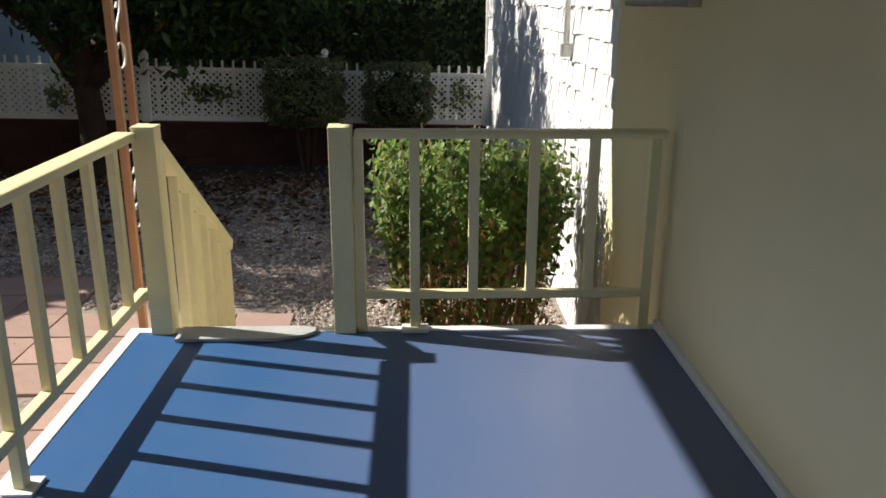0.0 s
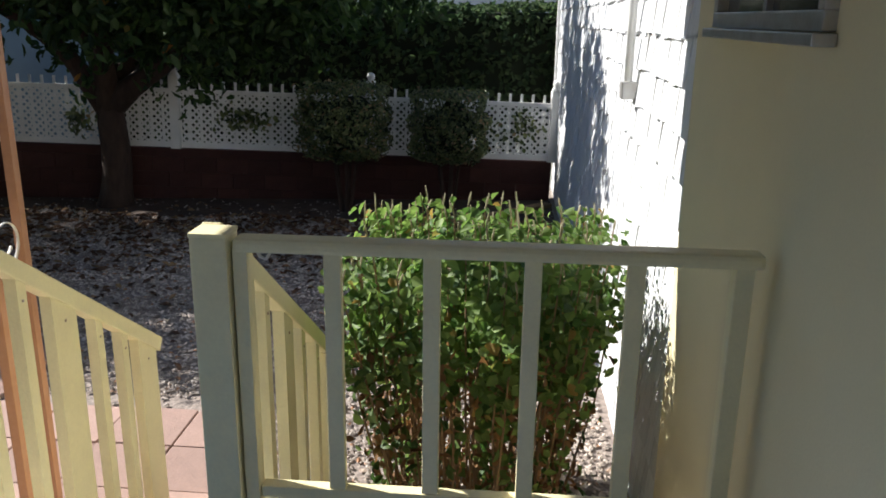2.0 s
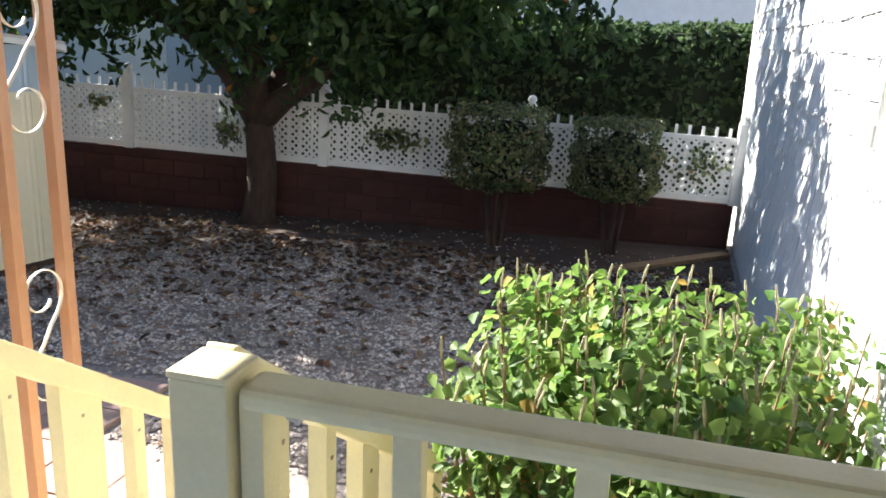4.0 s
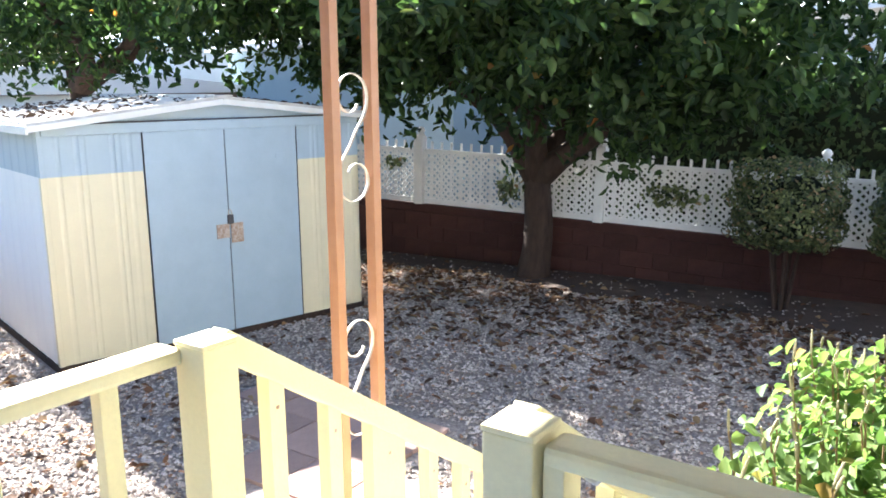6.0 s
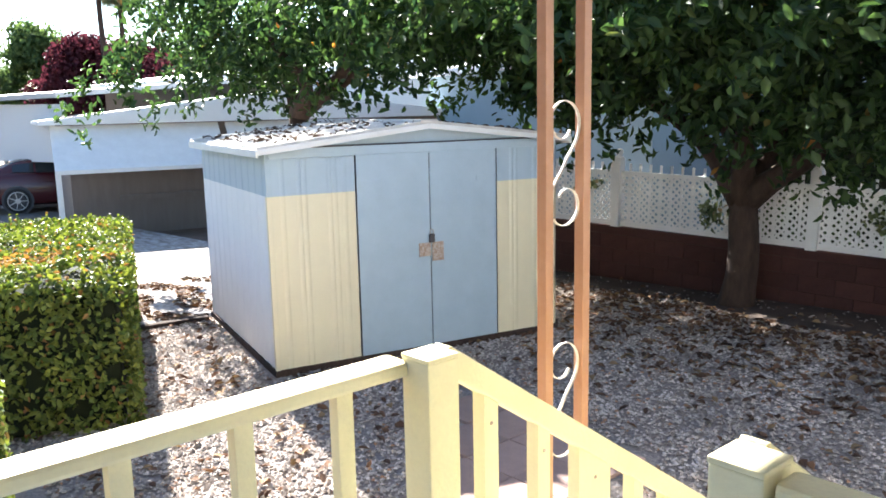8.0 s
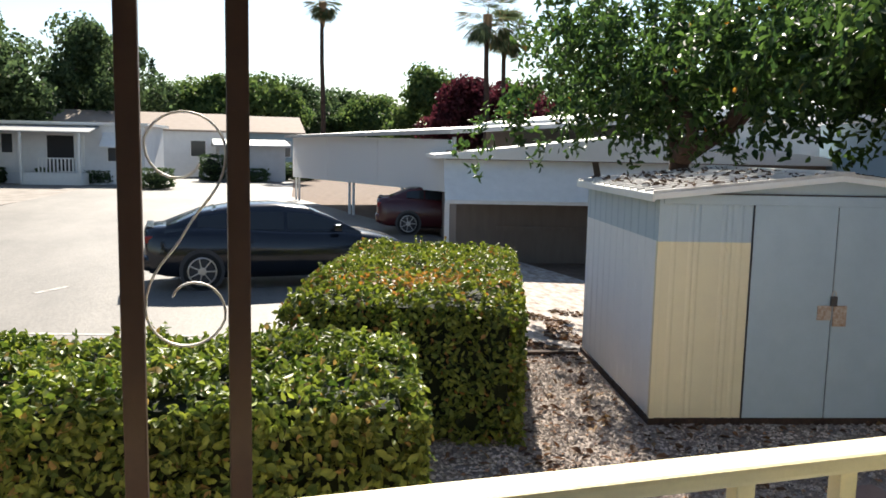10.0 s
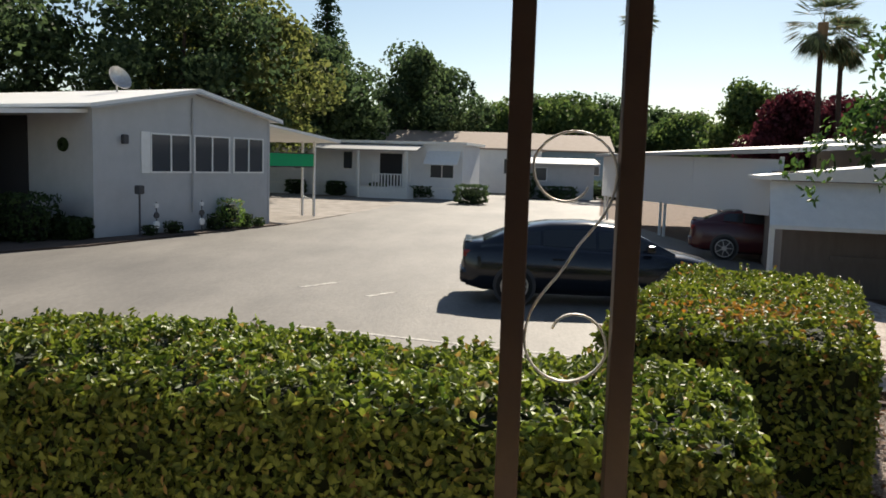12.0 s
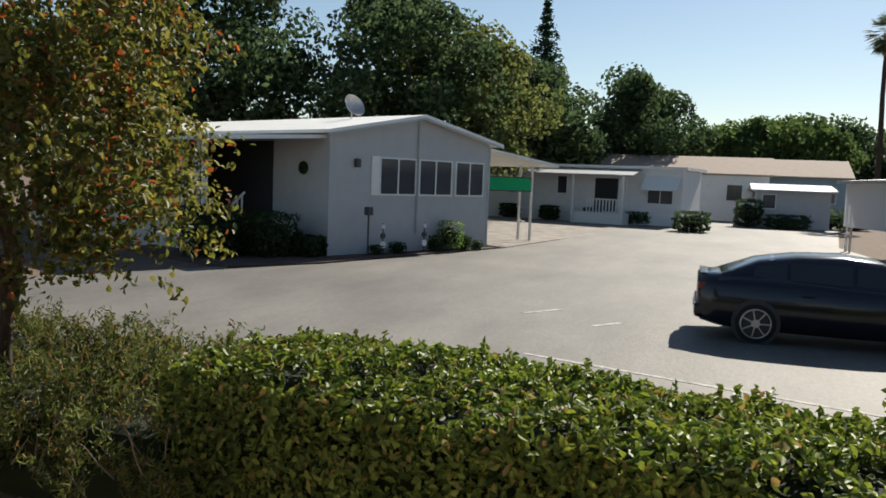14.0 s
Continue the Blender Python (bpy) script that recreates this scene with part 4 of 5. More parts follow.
broad_tree("yard_tree", "leafy tree behind the shed with sunlit drooping sprays", (-11.2, 9.3, RD), 1.6, 0.19,
           [(-9.0, 7.6, 2.6), (-12.5, 8.6, 3.2), (-10.0, 10.5, 3.0), (-8.0, 8.6, 2.9)],
           [((-11.4, 9.3, 3.8), (2.6, 2.2, 1.2)), ((-9.4, 8.6, 3.0), (1.7, 1.2, 0.8)), ((-8.2, 9.4, 3.2), (1.7, 1.4, 0.9)), ((-10.4, 7.2, 3.3), (1.0, 0.4, 0.4)),
            ((-12.4, 7.3, 2.58), (0.7, 0.5, 0.38)), ((-12.75, 6.8, 2.0), (0.4, 0.4, 0.3)), ((-10.4, 8.3, 2.3), (1.2, 0.9, 0.45))],
           14500, 0.135, 0.062, LEAF_TREE, hang=0.35)


# leafy tuft on the trunk
tuft = thing("trunk_tuft", "small dark leafy tuft sprouting from the tree trunk", "sprout")
tp = RNG.normal(0, 1, (90, 3)) * np.array([0.09, 0.07, 0.09]) + np.array([-4.48, 10.62, 0.22])
leaf_mesh("leaves", tp, np.tile([-0.6, -0.5, 0.4], (90, 1)), 0.09, 0.055, LEAF_BUSH, tuft)

# ---- shrub by the steps ----
def shrub(centre, label):
    s = thing("flowering_shrub", label, "shrub")
    cx, cy = centre
    stems = []
    for i in range(120):
        px, py = random.uniform(-1, 1), random.uniform(-1, 1)
        bx, by = cx + 0.36 * px, cy + 0.34 * py
        tx, ty = cx + 0.54 * px + random.uniform(-.06, .06), cy + 0.60 * py + random.uniform(-.06, .06)
        h = 0.59 + random.uniform(-0.11, 0.06) - 0.05 * (abs(px) + abs(py))
        stems.append((Vector((bx, by, G - 0.02)), Vector((tx, ty, h))))
    P, N, Q = [], [], []
    for a, b in stems:
        mid = a.lerp(b, 0.5) + Vector((random.uniform(-.05, .05), random.uniform(-.05, .05), 0))
        part("stem", tube(bmesh.new(), [a, mid, b], [0.007, 0.005, 0.003], 5), TWIG, s)
        rim = max(abs(b.x - cx) / 0.54, abs(b.y - cy) / 0.60)
        for k in range(150):
            t = random.random()
            if t < 0.62 and random.random() > 0.02 + 0.45 * max(0.0, rim - 0.55):
                continue
            p = a.lerp(b, t) + Vector((random.gauss(0, .045), random.gauss(0, .045), random.gauss(0, .035)))
            out = Vector((p.x - cx, p.y - cy, 0.45 if t > 0.8 else 0.15))
            P.append(p)
            N.append(out.normalized())
        for k in range(20):
            Q.append(a.lerp(b, random.uniform(0.15, 0.8)) + Vector((random.gauss(0, .04), random.gauss(0, .04), 0)))
    leaf_mesh("leaves", np.array(P), np.array(N), 0.052, 0.037, LEAF_SHRUB, s, jitter=0.55, droop=0.35)
    leaf_mesh("dry_leaves", np.array(Q), np.zeros((len(Q), 3)), 0.05, 0.025, LEAF_DRY, s, "withered brown leaves", jitter=1.0, droop=0.8)
    for a, b in stems:
        if b.z > 0.33:
            top = b + Vector((random.uniform(-.02, .02), random.uniform(-.02, .02), random.uniform(0.04, 0.09)))
            part("seed_spike", tube(bmesh.new(), [b, b.lerp(top, 0.5), top], [0.0025, 0.0055, 0.003], 6), SPIKE, s)
    return s


LEAF_DRY = leaf_mat("withered leaf", (0.34, 0.20, 0.10), (0.15, 0.08, 0.045), None, 0, 0.3, 0.8)
SPIKE = mat("dried flower spike", (0.45, 0.40, 0.27), 0.9, dark=(0.28, 0.25, 0.14), scale=60, amount=0.8)
shrub((0.47, 4.78), "green leafy shrub with pale seed spikes beside the steps")


def round_bush(name, label, base, centre, radii, n, material, leaf=0.05, category="bush"):
    s = thing(name, label, category)
    for i in range(5):
        a = i * 1.25
        bm = tube(bmesh.new(), [(base[0] + 0.05 * math.cos(a), base[1] + 0.05 * math.sin(a), base[2] - 0.05), (centre[0] + 0.4 * radii[0] * math.cos(a), centre[1] + 0.4 * radii[1] * math.sin(a), centre[2])], [0.025, 0.012], 6)
        part("stem", bm, BARK, s)
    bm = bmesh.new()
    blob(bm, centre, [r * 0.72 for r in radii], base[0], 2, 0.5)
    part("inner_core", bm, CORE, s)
    d = RNG.normal(0, 1, (n, 3))
    d /= np.abs(d).max(1, keepdims=True) * 0.8 + np.linalg.norm(d, axis=1, keepdims=True) * 0.2
    lump = 1 + 0.10 * np.sin(d[:, :1] * 7 + base[0]) * np.cos(d[:, 1:2] * 6) + 0.08 * np.sin(d[:, 2:] * 9)
    p = np.array(centre) + d * np.array(radii) * lump * (0.82 + 0.18 * RNG.random((n, 1)))
    leaf_mesh("leaves", p, d, leaf, leaf * 0.6, material, s, jitter=0.7)
    return s


round_bush("round_bush", "clipped dark green bush before the lattice fence", (-1.34, 10.75, G), (-1.34, 10.75, 0.24), (0.50, 0.42, 0.44), 6200, LEAF_BUSH)
round_bush("round_bush", "clipped dark green bush before the lattice fence", (-0.12, 10.9, G), (-0.12, 10.9, 0.19), (0.45, 0.40, 0.42), 5600, LEAF_BUSH)


# ---- tall hedge and neighbours behind the fence ----
box_hedge("tall_hedge", "tall dark hedge behind the lattice fence", -8.2, 5.5, 12.9, 14.3, RD, 1.62, 38000, LEAF_FAR, 0.10, 0.06, turn=Matrix.Rotation(radians(-10), 4, "Z"))

# ---- mobile homes across the lane ----
def framed_window(parent, x0, x1, z0, z1, y, panes=1, deep=0.05):
    """A window on a wall facing -y: frame proud of the wall, dark pane set in."""
    w = part("window", box(box(box(box(bmesh.new(), x0, x1, y - 0.04, y, z1 - 0.05, z1), x0, x1, y - 0.05, y, z0, z0 + 0.05), x0, x0 + 0.045, y - 0.04, y, z0 + 0.05, z1 - 0.05),
             x1 - 0.045, x1, y - 0.04, y, z0 + 0.05, z1 - 0.05), WHITE, parent)
    part("pane", boxm(x0 + 0.045, x1 - 0.045, y - 0.012, y - 0.004, z0 + 0.05, z1 - 0.05), PANE, w)
    for k in range(1, panes):
        xm = x0 + (x1 - x0) * k / panes
        part("mullion", boxm(xm - 0.025, xm + 0.025, y - 0.035, y - 0.004, z0 + 0.05, z1 - 0.05), WHITE, w)
    return w


def home_near():
    ex = Vector((-0.917, 0.40, 0)).normalized()
    ey = Vector((-ex.y, ex.x, 0))
    m = Matrix((ex, ey, Vector((0, 0, 1)))).transposed().to_4x4()
    m.translation = (-21.2, -9.43, 0)
    h = thing("mobile_home", "white mobile home with a low gable roof and brown windows", "house", m)
    W, D, E, R = 7.2, 17.0, 2.72, 3.38
    bm = bmesh.new()
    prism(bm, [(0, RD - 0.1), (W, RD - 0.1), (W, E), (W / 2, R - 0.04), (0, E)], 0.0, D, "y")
    part("wall", bm, SIDING_SHADED, h)
    part("belt_trim", boxm(-0.012, W + 0.012, -0.015, 0.0, 0.62, 0.67), SIDING_SHADED, h)
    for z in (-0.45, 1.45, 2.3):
        part("siding_joint", boxm(-0.006, W + 0.006, -0.008, 0.0, z, z + 0.018), SIDING_SHADED, h)
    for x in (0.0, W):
        part("corner_trim", boxm(x - 0.04, x + 0.04, -0.02, 0.0, RD, E - 0.05), SIDING_SHADED, h)
    part("skirt_vent", boxm(5.9, 6.4, -0.02, 0.0, -0.75, -0.5, 0.004), TEAL, h)
    for sgn in (-1, 1):
        x0 = -0.35 if sgn < 0 else W + 0.35
        bm = bmesh.new()
        z0 = E - (R - E) * 0.35 / (W / 2)
        prism(bm, [(x0, z0), (x0, z0 + 0.10), (W / 2, R + 0.10), (W / 2, R)], -0.35, D + 0.2, "y")
        part("roof", bm, ROOFWHITE, h)
        part("roof_seam", beam(bmesh.new(), (x0, -0.36, z0 - 0.03), (W / 2, -0.36, R - 0.03), 0.02, 0.05, 0.004), SIDING_SHADED, h)
    for x0, x1 in ((1.94, 3.53), (3.66, 5.25), (5.42, 6.90)):
        framed_window(h, x0, x1, 0.90, 2.08, 0.0, 2)
    part("shutter", boxm(1.60, 1.93, -0.035, 0.0, 0.90, 2.10, 0.006), WHITE, h)
    part("downspout", tube(bmesh.new(), [(3.60, -0.05, 3.2), (3.60, -0.05, -0.3)], 0.035, 8), SIDING_SHADED, h)
    part("wall_lamp", boxm(0.9, 1.08, -0.14, 0.0, 1.72, 1.98, 0.03), TEAL, h, "dark wall lamp")
    # side wall facing the camera along x = 0: round ornament, porch
    part("wall_wreath", tube(bmesh.new(), [(-0.03, 1.2 + 0.12 * math.cos(a * 0.5236), 1.65 + 0.12 * math.sin(a * 0.5236)) for a in range(13)], 0.09, 6), LEAF_DIM, h, "dark round wreath")
    bm = bmesh.new()
    prism(bm, [(-3.3, 2.30), (-3.3, 2.42), (0.0, 2.62), (0.0, 2.52)], 0.2, 15.0, "y")
    part("porch_roof", bm, ROOFWHITE, h)
    part("porch_deck", boxm(-2.6, 0, 2.3, 15, RD - 0.1, -0.1), SIDING_SHADED, h)
    part("porch_wall", boxm(-2.7, -2.6, 3.6, 15, RD - 0.1, 0.62), SIDING_SHADED, h)
    # flat near-black sheet: doorway and porch shade painted as one
    part("doorway_shade", boxm(-0.04, 0.0, 2.75, 7.5, -0.1, 2.45), DARKIN, h, "near-black sheet for the doorway and the shaded wall beside it")
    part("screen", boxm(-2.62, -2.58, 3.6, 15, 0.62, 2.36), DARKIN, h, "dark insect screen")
    for y in (2.3, 2.7, 3.6, 5.4, 7.4, 9.4):
        part("porch_post", boxm(-2.74, -2.60, y - 0.06, y + 0.06, RD if y < 4 else 0.6, 2.36), WHITE, h)
    rail = part("porch_rail", beam(bmesh.new(), (-2.4, 2.2, -0.05), (-1.2, 2.5, 0.85), 0.05, 0.06), WHITE, h)
    for k in range(7):
        xx = -2.4 + k * 0.19
        part("rail_bar", boxm(xx - 0.02, xx + 0.02, 2.22 + 0.05 * k, 2.26 + 0.05 * k, RD + 0.05 + 0.14 * k, -0.05 + 0.14 * k), WHITE, rail)
    # satellite dish
    dish = part("satellite_dish", tube(bmesh.new(), [(3.0, 2.6, R - 0.3), (3.0, 2.6, R + 0.3)], 0.03, 6), METAL, h)
    bm = bmesh.new()
    r = bmesh.ops.create_uvsphere(bm, u_segments=20, v_segments=10, radius=0.5)
    bmesh.ops.delete(bm, geom=[v for v in bm.verts if v.co.z > -0.25], context="VERTS")
    bmesh.ops.translate(bm, verts=bm.verts, vec=(0, 0, 0.42))
    bmesh.ops.rotate(bm, verts=bm.verts, cent=(0, 0, 0), matrix=Matrix.Rotation(radians(62), 3, "X"))
    bmesh.ops.translate(bm, verts=bm.verts, vec=(3.0, 2.55, R + 0.38))
    part("dish", bm, METAL, dish, smooth=True)
    # carport on the far side, with a green banner
    c = thing("carport", "white flat carport roof on slim posts beside the home", "carport", m)
    bm = bmesh.new()
    prism(bm, [(W + 0.3, 2.62), (W + 0.3, 2.70), (12.4, 2.22), (12.4, 2.10)], 0.6, 11.0, "y")
    part("roof", bm, ROOFWHITE, c)
    for y in (1.7, 2.3, 6.0, 9.6):
        part("post", boxm(12.05, 12.13, y - 0.04, y + 0.04, RD, 2.14), WHITE, c)
    part("brace", beam(bmesh.new(), (12.09, 1.7, -0.3), (12.09, 2.3, -0.1), 0.03, 0.03), WHITE, c)
    ban = thing("banner", "green shade cloth banner with dark hems under the carport", "banner", m)
    part("cloth", boxm(7.3, 12.0, 1.66, 1.675, 1.12, 1.62), GREEN, ban)
    for z in (1.08, 1.62):
        part("hem", boxm(7.3, 12.0, 1.655, 1.68, z, z + 0.05), TEAL, ban)
    # bed of plants along the facade
    bed = solid("flower_bed", prism(bmesh.new(), [(-1.2, -1.25), (W + 0.2, -0.35), (W + 0.2, 0), (0, 0), (0, 5), (-3.9, 5), (-3.9, -0.9)], RD - 0.05, RD + 0.05, "z"), DIRT, "dark earth bed along the white home", "flower bed", "structure")
    bed.matrix_basis = m
    return m


MH = home_near()


def at_home(x, y, z):
    return tuple(MH @ Vector((x, y, z)))


for x, w, hgt, dens in ((4.9, 0.4, 0.9, 700), (4.2, 0.22, 0.5, 300), (5.6, 0.22, 0.45, 260), (2.5, 0.25, 0.35, 240), (1.6, 0.2, 0.3, 200), (6.3, 0.18, 0.3, 160)):
    p = at_home(x, -0.35, RD)
    round_bush("garden_plant", "small leafy plant in the bed before the white home", p, (p[0], p[1], RD + hgt * 0.6), (w, w, hgt * 0.5), dens, LEAF_SHRUB if x == 4.9 else LEAF_DIM, 0.08, "plant")
for x, y, w, hh in ((-1.5, 0.9, 0.8, 0.62), (-2.9, 1.5, 0.8, 0.70), (-0.5, 0.3, 0.45, 0.3)):
    p = at_home(x, y, RD)
    round_bush("garden_bush", "dense dark green bush beside the porch of the white home", p, (p[0], p[1], RD + hh), (w, w, hh), 2200, LEAF_DIM, 0.11)
gl = thing("garden_lamp", "small black post lamp in the flower bed", "lamp", MH @ pose(1.1, -0.5, 0))
part("post", tube(bmesh.new(), [(0, 0, RD), (0, 0, RD + 1.25)], 0.03, 8), TEAL, gl)
part("lantern", boxm(-0.10, 0.10, -0.10, 0.10, RD + 1.25, RD + 1.5, 0.03), TEAL, gl)
for x in (1.75, 3.55):
    gs = thing("garden_ornament", "white and black garden figure stake in the flower bed", "ornament", MH @ pose(x, -0.45, 0))
    part("stake", tube(bmesh.new(), [(0, 0, RD), (0, 0, RD + 1.0)], 0.02, 6), TEAL, gs)
    for k, zz in enumerate((0.35, 0.62, 0.9)):
        part("disc", tube(bmesh.new(), [(0, -0.03, RD + zz), (0, 0.03, RD + zz)], 0.11 - 0.02 * k, 10), WHITE if k % 2 == 0 else TEAL, gs)


def home_far():
    a, b = Vector((-54.3, -15.5, 0)), Vector((-51.6, -1.0, 0))
    ex = (b - a).normalized()
    ey = Vector((-ex.y, ex.x, 0))
    m = Matrix((ex, ey, Vector((0, 0, 1)))).transposed().to_4x4()
    m.translation = a
    L = (b - a).length
    h = thing("mobile_home", "long white mobile home with porch and awnings at the lane end", "house", m)
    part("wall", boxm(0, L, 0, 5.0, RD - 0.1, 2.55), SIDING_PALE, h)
    part("roof", boxm(-0.3, L + 0.3, -0.3, 5.3, 2.55, 2.72), ROOFWHITE, h)
    part("skirt_band", boxm(0, L, -0.03, 0, -0.28, -0.2), WHITE, h)
    part("porch_awning", prism(bmesh.new(), [(-2.0, 2.05), (-2.0, 2.13), (0, 2.5), (0, 2.42)], 5.0, 12.2, "x"), ROOFGREY, h)
    part("porch_deck", boxm(8.3, 11.6, -1.6, 0, RD - 0.1, -0.25), WHITE, h)
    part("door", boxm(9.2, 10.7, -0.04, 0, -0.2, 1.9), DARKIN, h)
    part("bay_window", boxm(10.75, 11.3, -0.05, 0, 0.1, 1.9), WHITE, h)
    rail = part("porch_rail", boxm(9.2, 11.6, -1.6, -1.54, 0.55, 0.62), WHITE, h)
    for k in range(12):
        part("rail_bar", boxm(9.2 + k * 0.21, 9.28 + k * 0.21, -1.6, -1.54, -0.25, 0.55), WHITE, rail)
    for x in (8.4, 11.6):
        part("porch_post", boxm(x - 0.06, x + 0.06, -1.95, -1.83, RD, 2.1), WHITE, h)
    framed_window(h, 3.0, 3.7, 0.7, 2.0, 0.0, 1)
    framed_window(h, 6.6, 7.3, 0.8, 2.0, 0.0, 1)
    framed_window(h, 12.6, 14.2, 0.4, 1.9, 0.0, 2)
    part("window_awning", prism(bmesh.new(), [(-0.9, 1.25), (-0.9, 1.32), (0, 2.15), (0, 2.08)], 12.4, 14.6, "x"), WHITE, h)
    return m


home_far()


def plain_house(name, label, x0, x1, y0, y1, wall_z, roof_z, wall_m, roof_m, ridge="x", windows=(), turn=0.0, base_z=None):
    """A house round its own centre with a gable roof; windows on the side that faces +x."""
    cx, cy = (x0 + x1) / 2, (y0 + y1) / 2
    h = thing(name, label, "house", pose(cx, cy, 0, 0, 0, turn))
    a, b = (x1 - x0) / 2, (y1 - y0) / 2
    part("wall", boxm(-a, a, -b, b, RD - 0.1, wall_z), wall_m, h)
    if ridge == "y":
        prof = [(-a - 0.4, wall_z - 0.05), (-a - 0.4, wall_z + 0.08), (0, roof_z), (a + 0.4, wall_z + 0.08), (a + 0.4, wall_z - 0.05)]
        part("roof", prism(bmesh.new(), prof, -b - 0.4, b + 0.4, "y"), roof_m, h)
    else:
        prof = [(-b - 0.4, wall_z - 0.05), (-b - 0.4, wall_z + 0.08), (0, roof_z), (b + 0.4, wall_z + 0.08), (b + 0.4, wall_z - 0.05)]
        part("roof", prism(bmesh.new(), prof, -a - 0.4, a + 0.4, "x"), roof_m, h)
    for y, z0, z1, w in windows:
        f = part("window", boxm(a, a + 0.05, y - w / 2, y + w / 2, z0, z1), WHITE, h)
        part("pane", boxm(a + 0.05, a + 0.06, y - w / 2 + 0.06, y + w / 2 - 0.06, z0 + 0.06, z1 - 0.06), PANE, f)
    return h


plain_house("neighbour_house", "white house with a tan brown roof far down the lane", -74, -66, -11.5, 4.6, 2.6, 4.1, SIDING_PALE, ROOFTAN, "y", ((5.6, 0.6, 1.9, 1.2), (1.5, 0.6, 1.9, 1.0)))
plain_house("neighbour_house", "grey-blue house with a tan brown roof at the lane end", -82, -73.5, 4.9, 11.0, 2.7, 4.3, BLUEGREY, ROOFTAN, "y", ((-1.2, 0.6, 2.0, 1.2), (1.6, 0.6, 2.0, 1.2)))
plain_house("neighbour_house", "small white lean-to house beyond the far home", -66, -58, 3.5, 8.0, 1.5, 2.0, SIDING_SHADED, ROOFGREY, "y", ((-1.5, 0.3, 1.3, 0.9),))

# low clipped bushes by the far homes
for x, y, r, hh in ((-47.0, -0.2, 0.95, 0.55), (-57.5, 3.0, 0.85, 0.9), (-57.0, 5.4, 1.3, 0.45), (-60.0, 8.0, 1.6, 0.65), (-61.5, 10.0, 1.0, 0.5), (-52.5, -6.5, 0.6, 0.45), (-52.8, -9.4, 0.6, 0.45), (-52.6, -3.6, 0.8, 0.4), (-53.6, -12.2, 0.7, 0.45)):
    round_bush("garden_bush", "clipped green bush before a far white home", (x, y, RD), (x, y, RD + hh), (r, r, hh), 1800, LEAF_FAR, 0.14)

# ---- carport and neighbour home to the north ----
cp = thing("carport", "long white carport with hanging shade panels and twin posts", "carport")
pa, pb = Vector((-38.2, 6.3, 0)), Vector((-20.2, 8.4, 0))
pd = (pb - pa).normalized()
pn = Vector((-pd.y, pd.x, 0))
pm = Matrix((pd, pn, Vector((0, 0, 1)))).transposed().to_4x4()
pm.translation = pa
cp.matrix_basis = pm
PL = (pb - pa).length
bm = prism(bmesh.new(), [(-0.35, 1.92), (-0.35, 2.04), (7.0, 2.60), (7.0, 2.48)], -0.4, PL + 0.5, "x")
part("roof", bm, ROOFGREY, cp)
for k in range(3):
    a, b = k * PL / 3 + 0.02, (k + 1) * PL / 3 - 0.02
    part("shade_panel", prism(bmesh.new(), [(a, 0.12 + 0.09 * k), (b, 0.12 + 0.09 * (k + 1)), (b, 2.05 - 0.09 * (k + 1)), (a, 2.05 - 0.09 * k)], -0.05, -0.035, "y"), TARP, cp)
for s in (0.3, 0.9, 8.7, 9.2, 14.2, 14.7, PL - 0.1):
    part("post", boxm(s - 0.04, s + 0.04, 0.0, 0.08, RD, 1.85), WHITE, cp)
plain_house("neighbour_house", "white mobile home behind the carport with flat white roof", -33, -19.5, 14.5, 20.5, 2.6, 3.1, SIDING_SHADED, ROOFWHITE, "x", (), 6)

side_home = thing("neighbour_house", "brown skirted neighbour home with white sloping awning panels", "house", lane_frame(-16.1, 6.9, 0.236, 0.972))
part("wall", boxm(0.3, 9.0, 0.75, 7.0, RD - 0.1, 1.5), BROWNWALL, side_home)
for a, b in ((0.0, 3.3), (3.45, 6.5)):
    p = part("awning_panel", prism(bmesh.new(), [(0.0, 0.42), (0.0, 0.45), (0.75, 1.30), (0.75, 1.27)], a, b, "x"), WHITE, side_home)
    part("awning_edge", boxm(a, b, -0.05, 0.0, 0.38, 0.46), WHITE, p)
    part("awning_post", boxm(a, a + 0.1, 0.0, 0.1, RD, 0.4), WHITE, p)
part("roof", prism(bmesh.new(), [(-0.2, 1.32), (-0.2, 1.40), (4.6, 1.95), (9.4, 1.40), (9.4, 1.32)], 0.5, 7.4, "y"), ROOFWHITE, side_home)
part("rail", boxm(1.2, 6.0, 0.66, 0.72, -0.25, -0.15), BROWNWALL, side_home)

plain_house("neighbour_house", "blue-grey sided neighbour house behind the lattice fence", -14.5, -6.6, 14.6, 21.0, 2.3, 2.9, BLUEGREY, ROOFWHITE, "x", (), -13)
plain_house("neighbour_house", "pale pink neighbour house with white roof", -29, -20, 15.5 + 6, 23 + 6, 2.9, 3.8, PINK, ROOFWHITE, "x", (), -5)
plain_house("neighbour_house", "white neighbour house beyond the tall hedge", -3, 12, 21, 28, 3.0, 3.8, WHITE, ROOFWHITE, "x", (), -8)

apron = sheet("carport_apron", [(-29.5, -7.2), (-28.4, -6.2), (-34, -5.4), (-50.5, -2.6), (-53.4, -15.5), (-33, -16)], -1.2, RD - 0.012, DUSTY, "dusty grey gravel apron beside the carport", "paving")

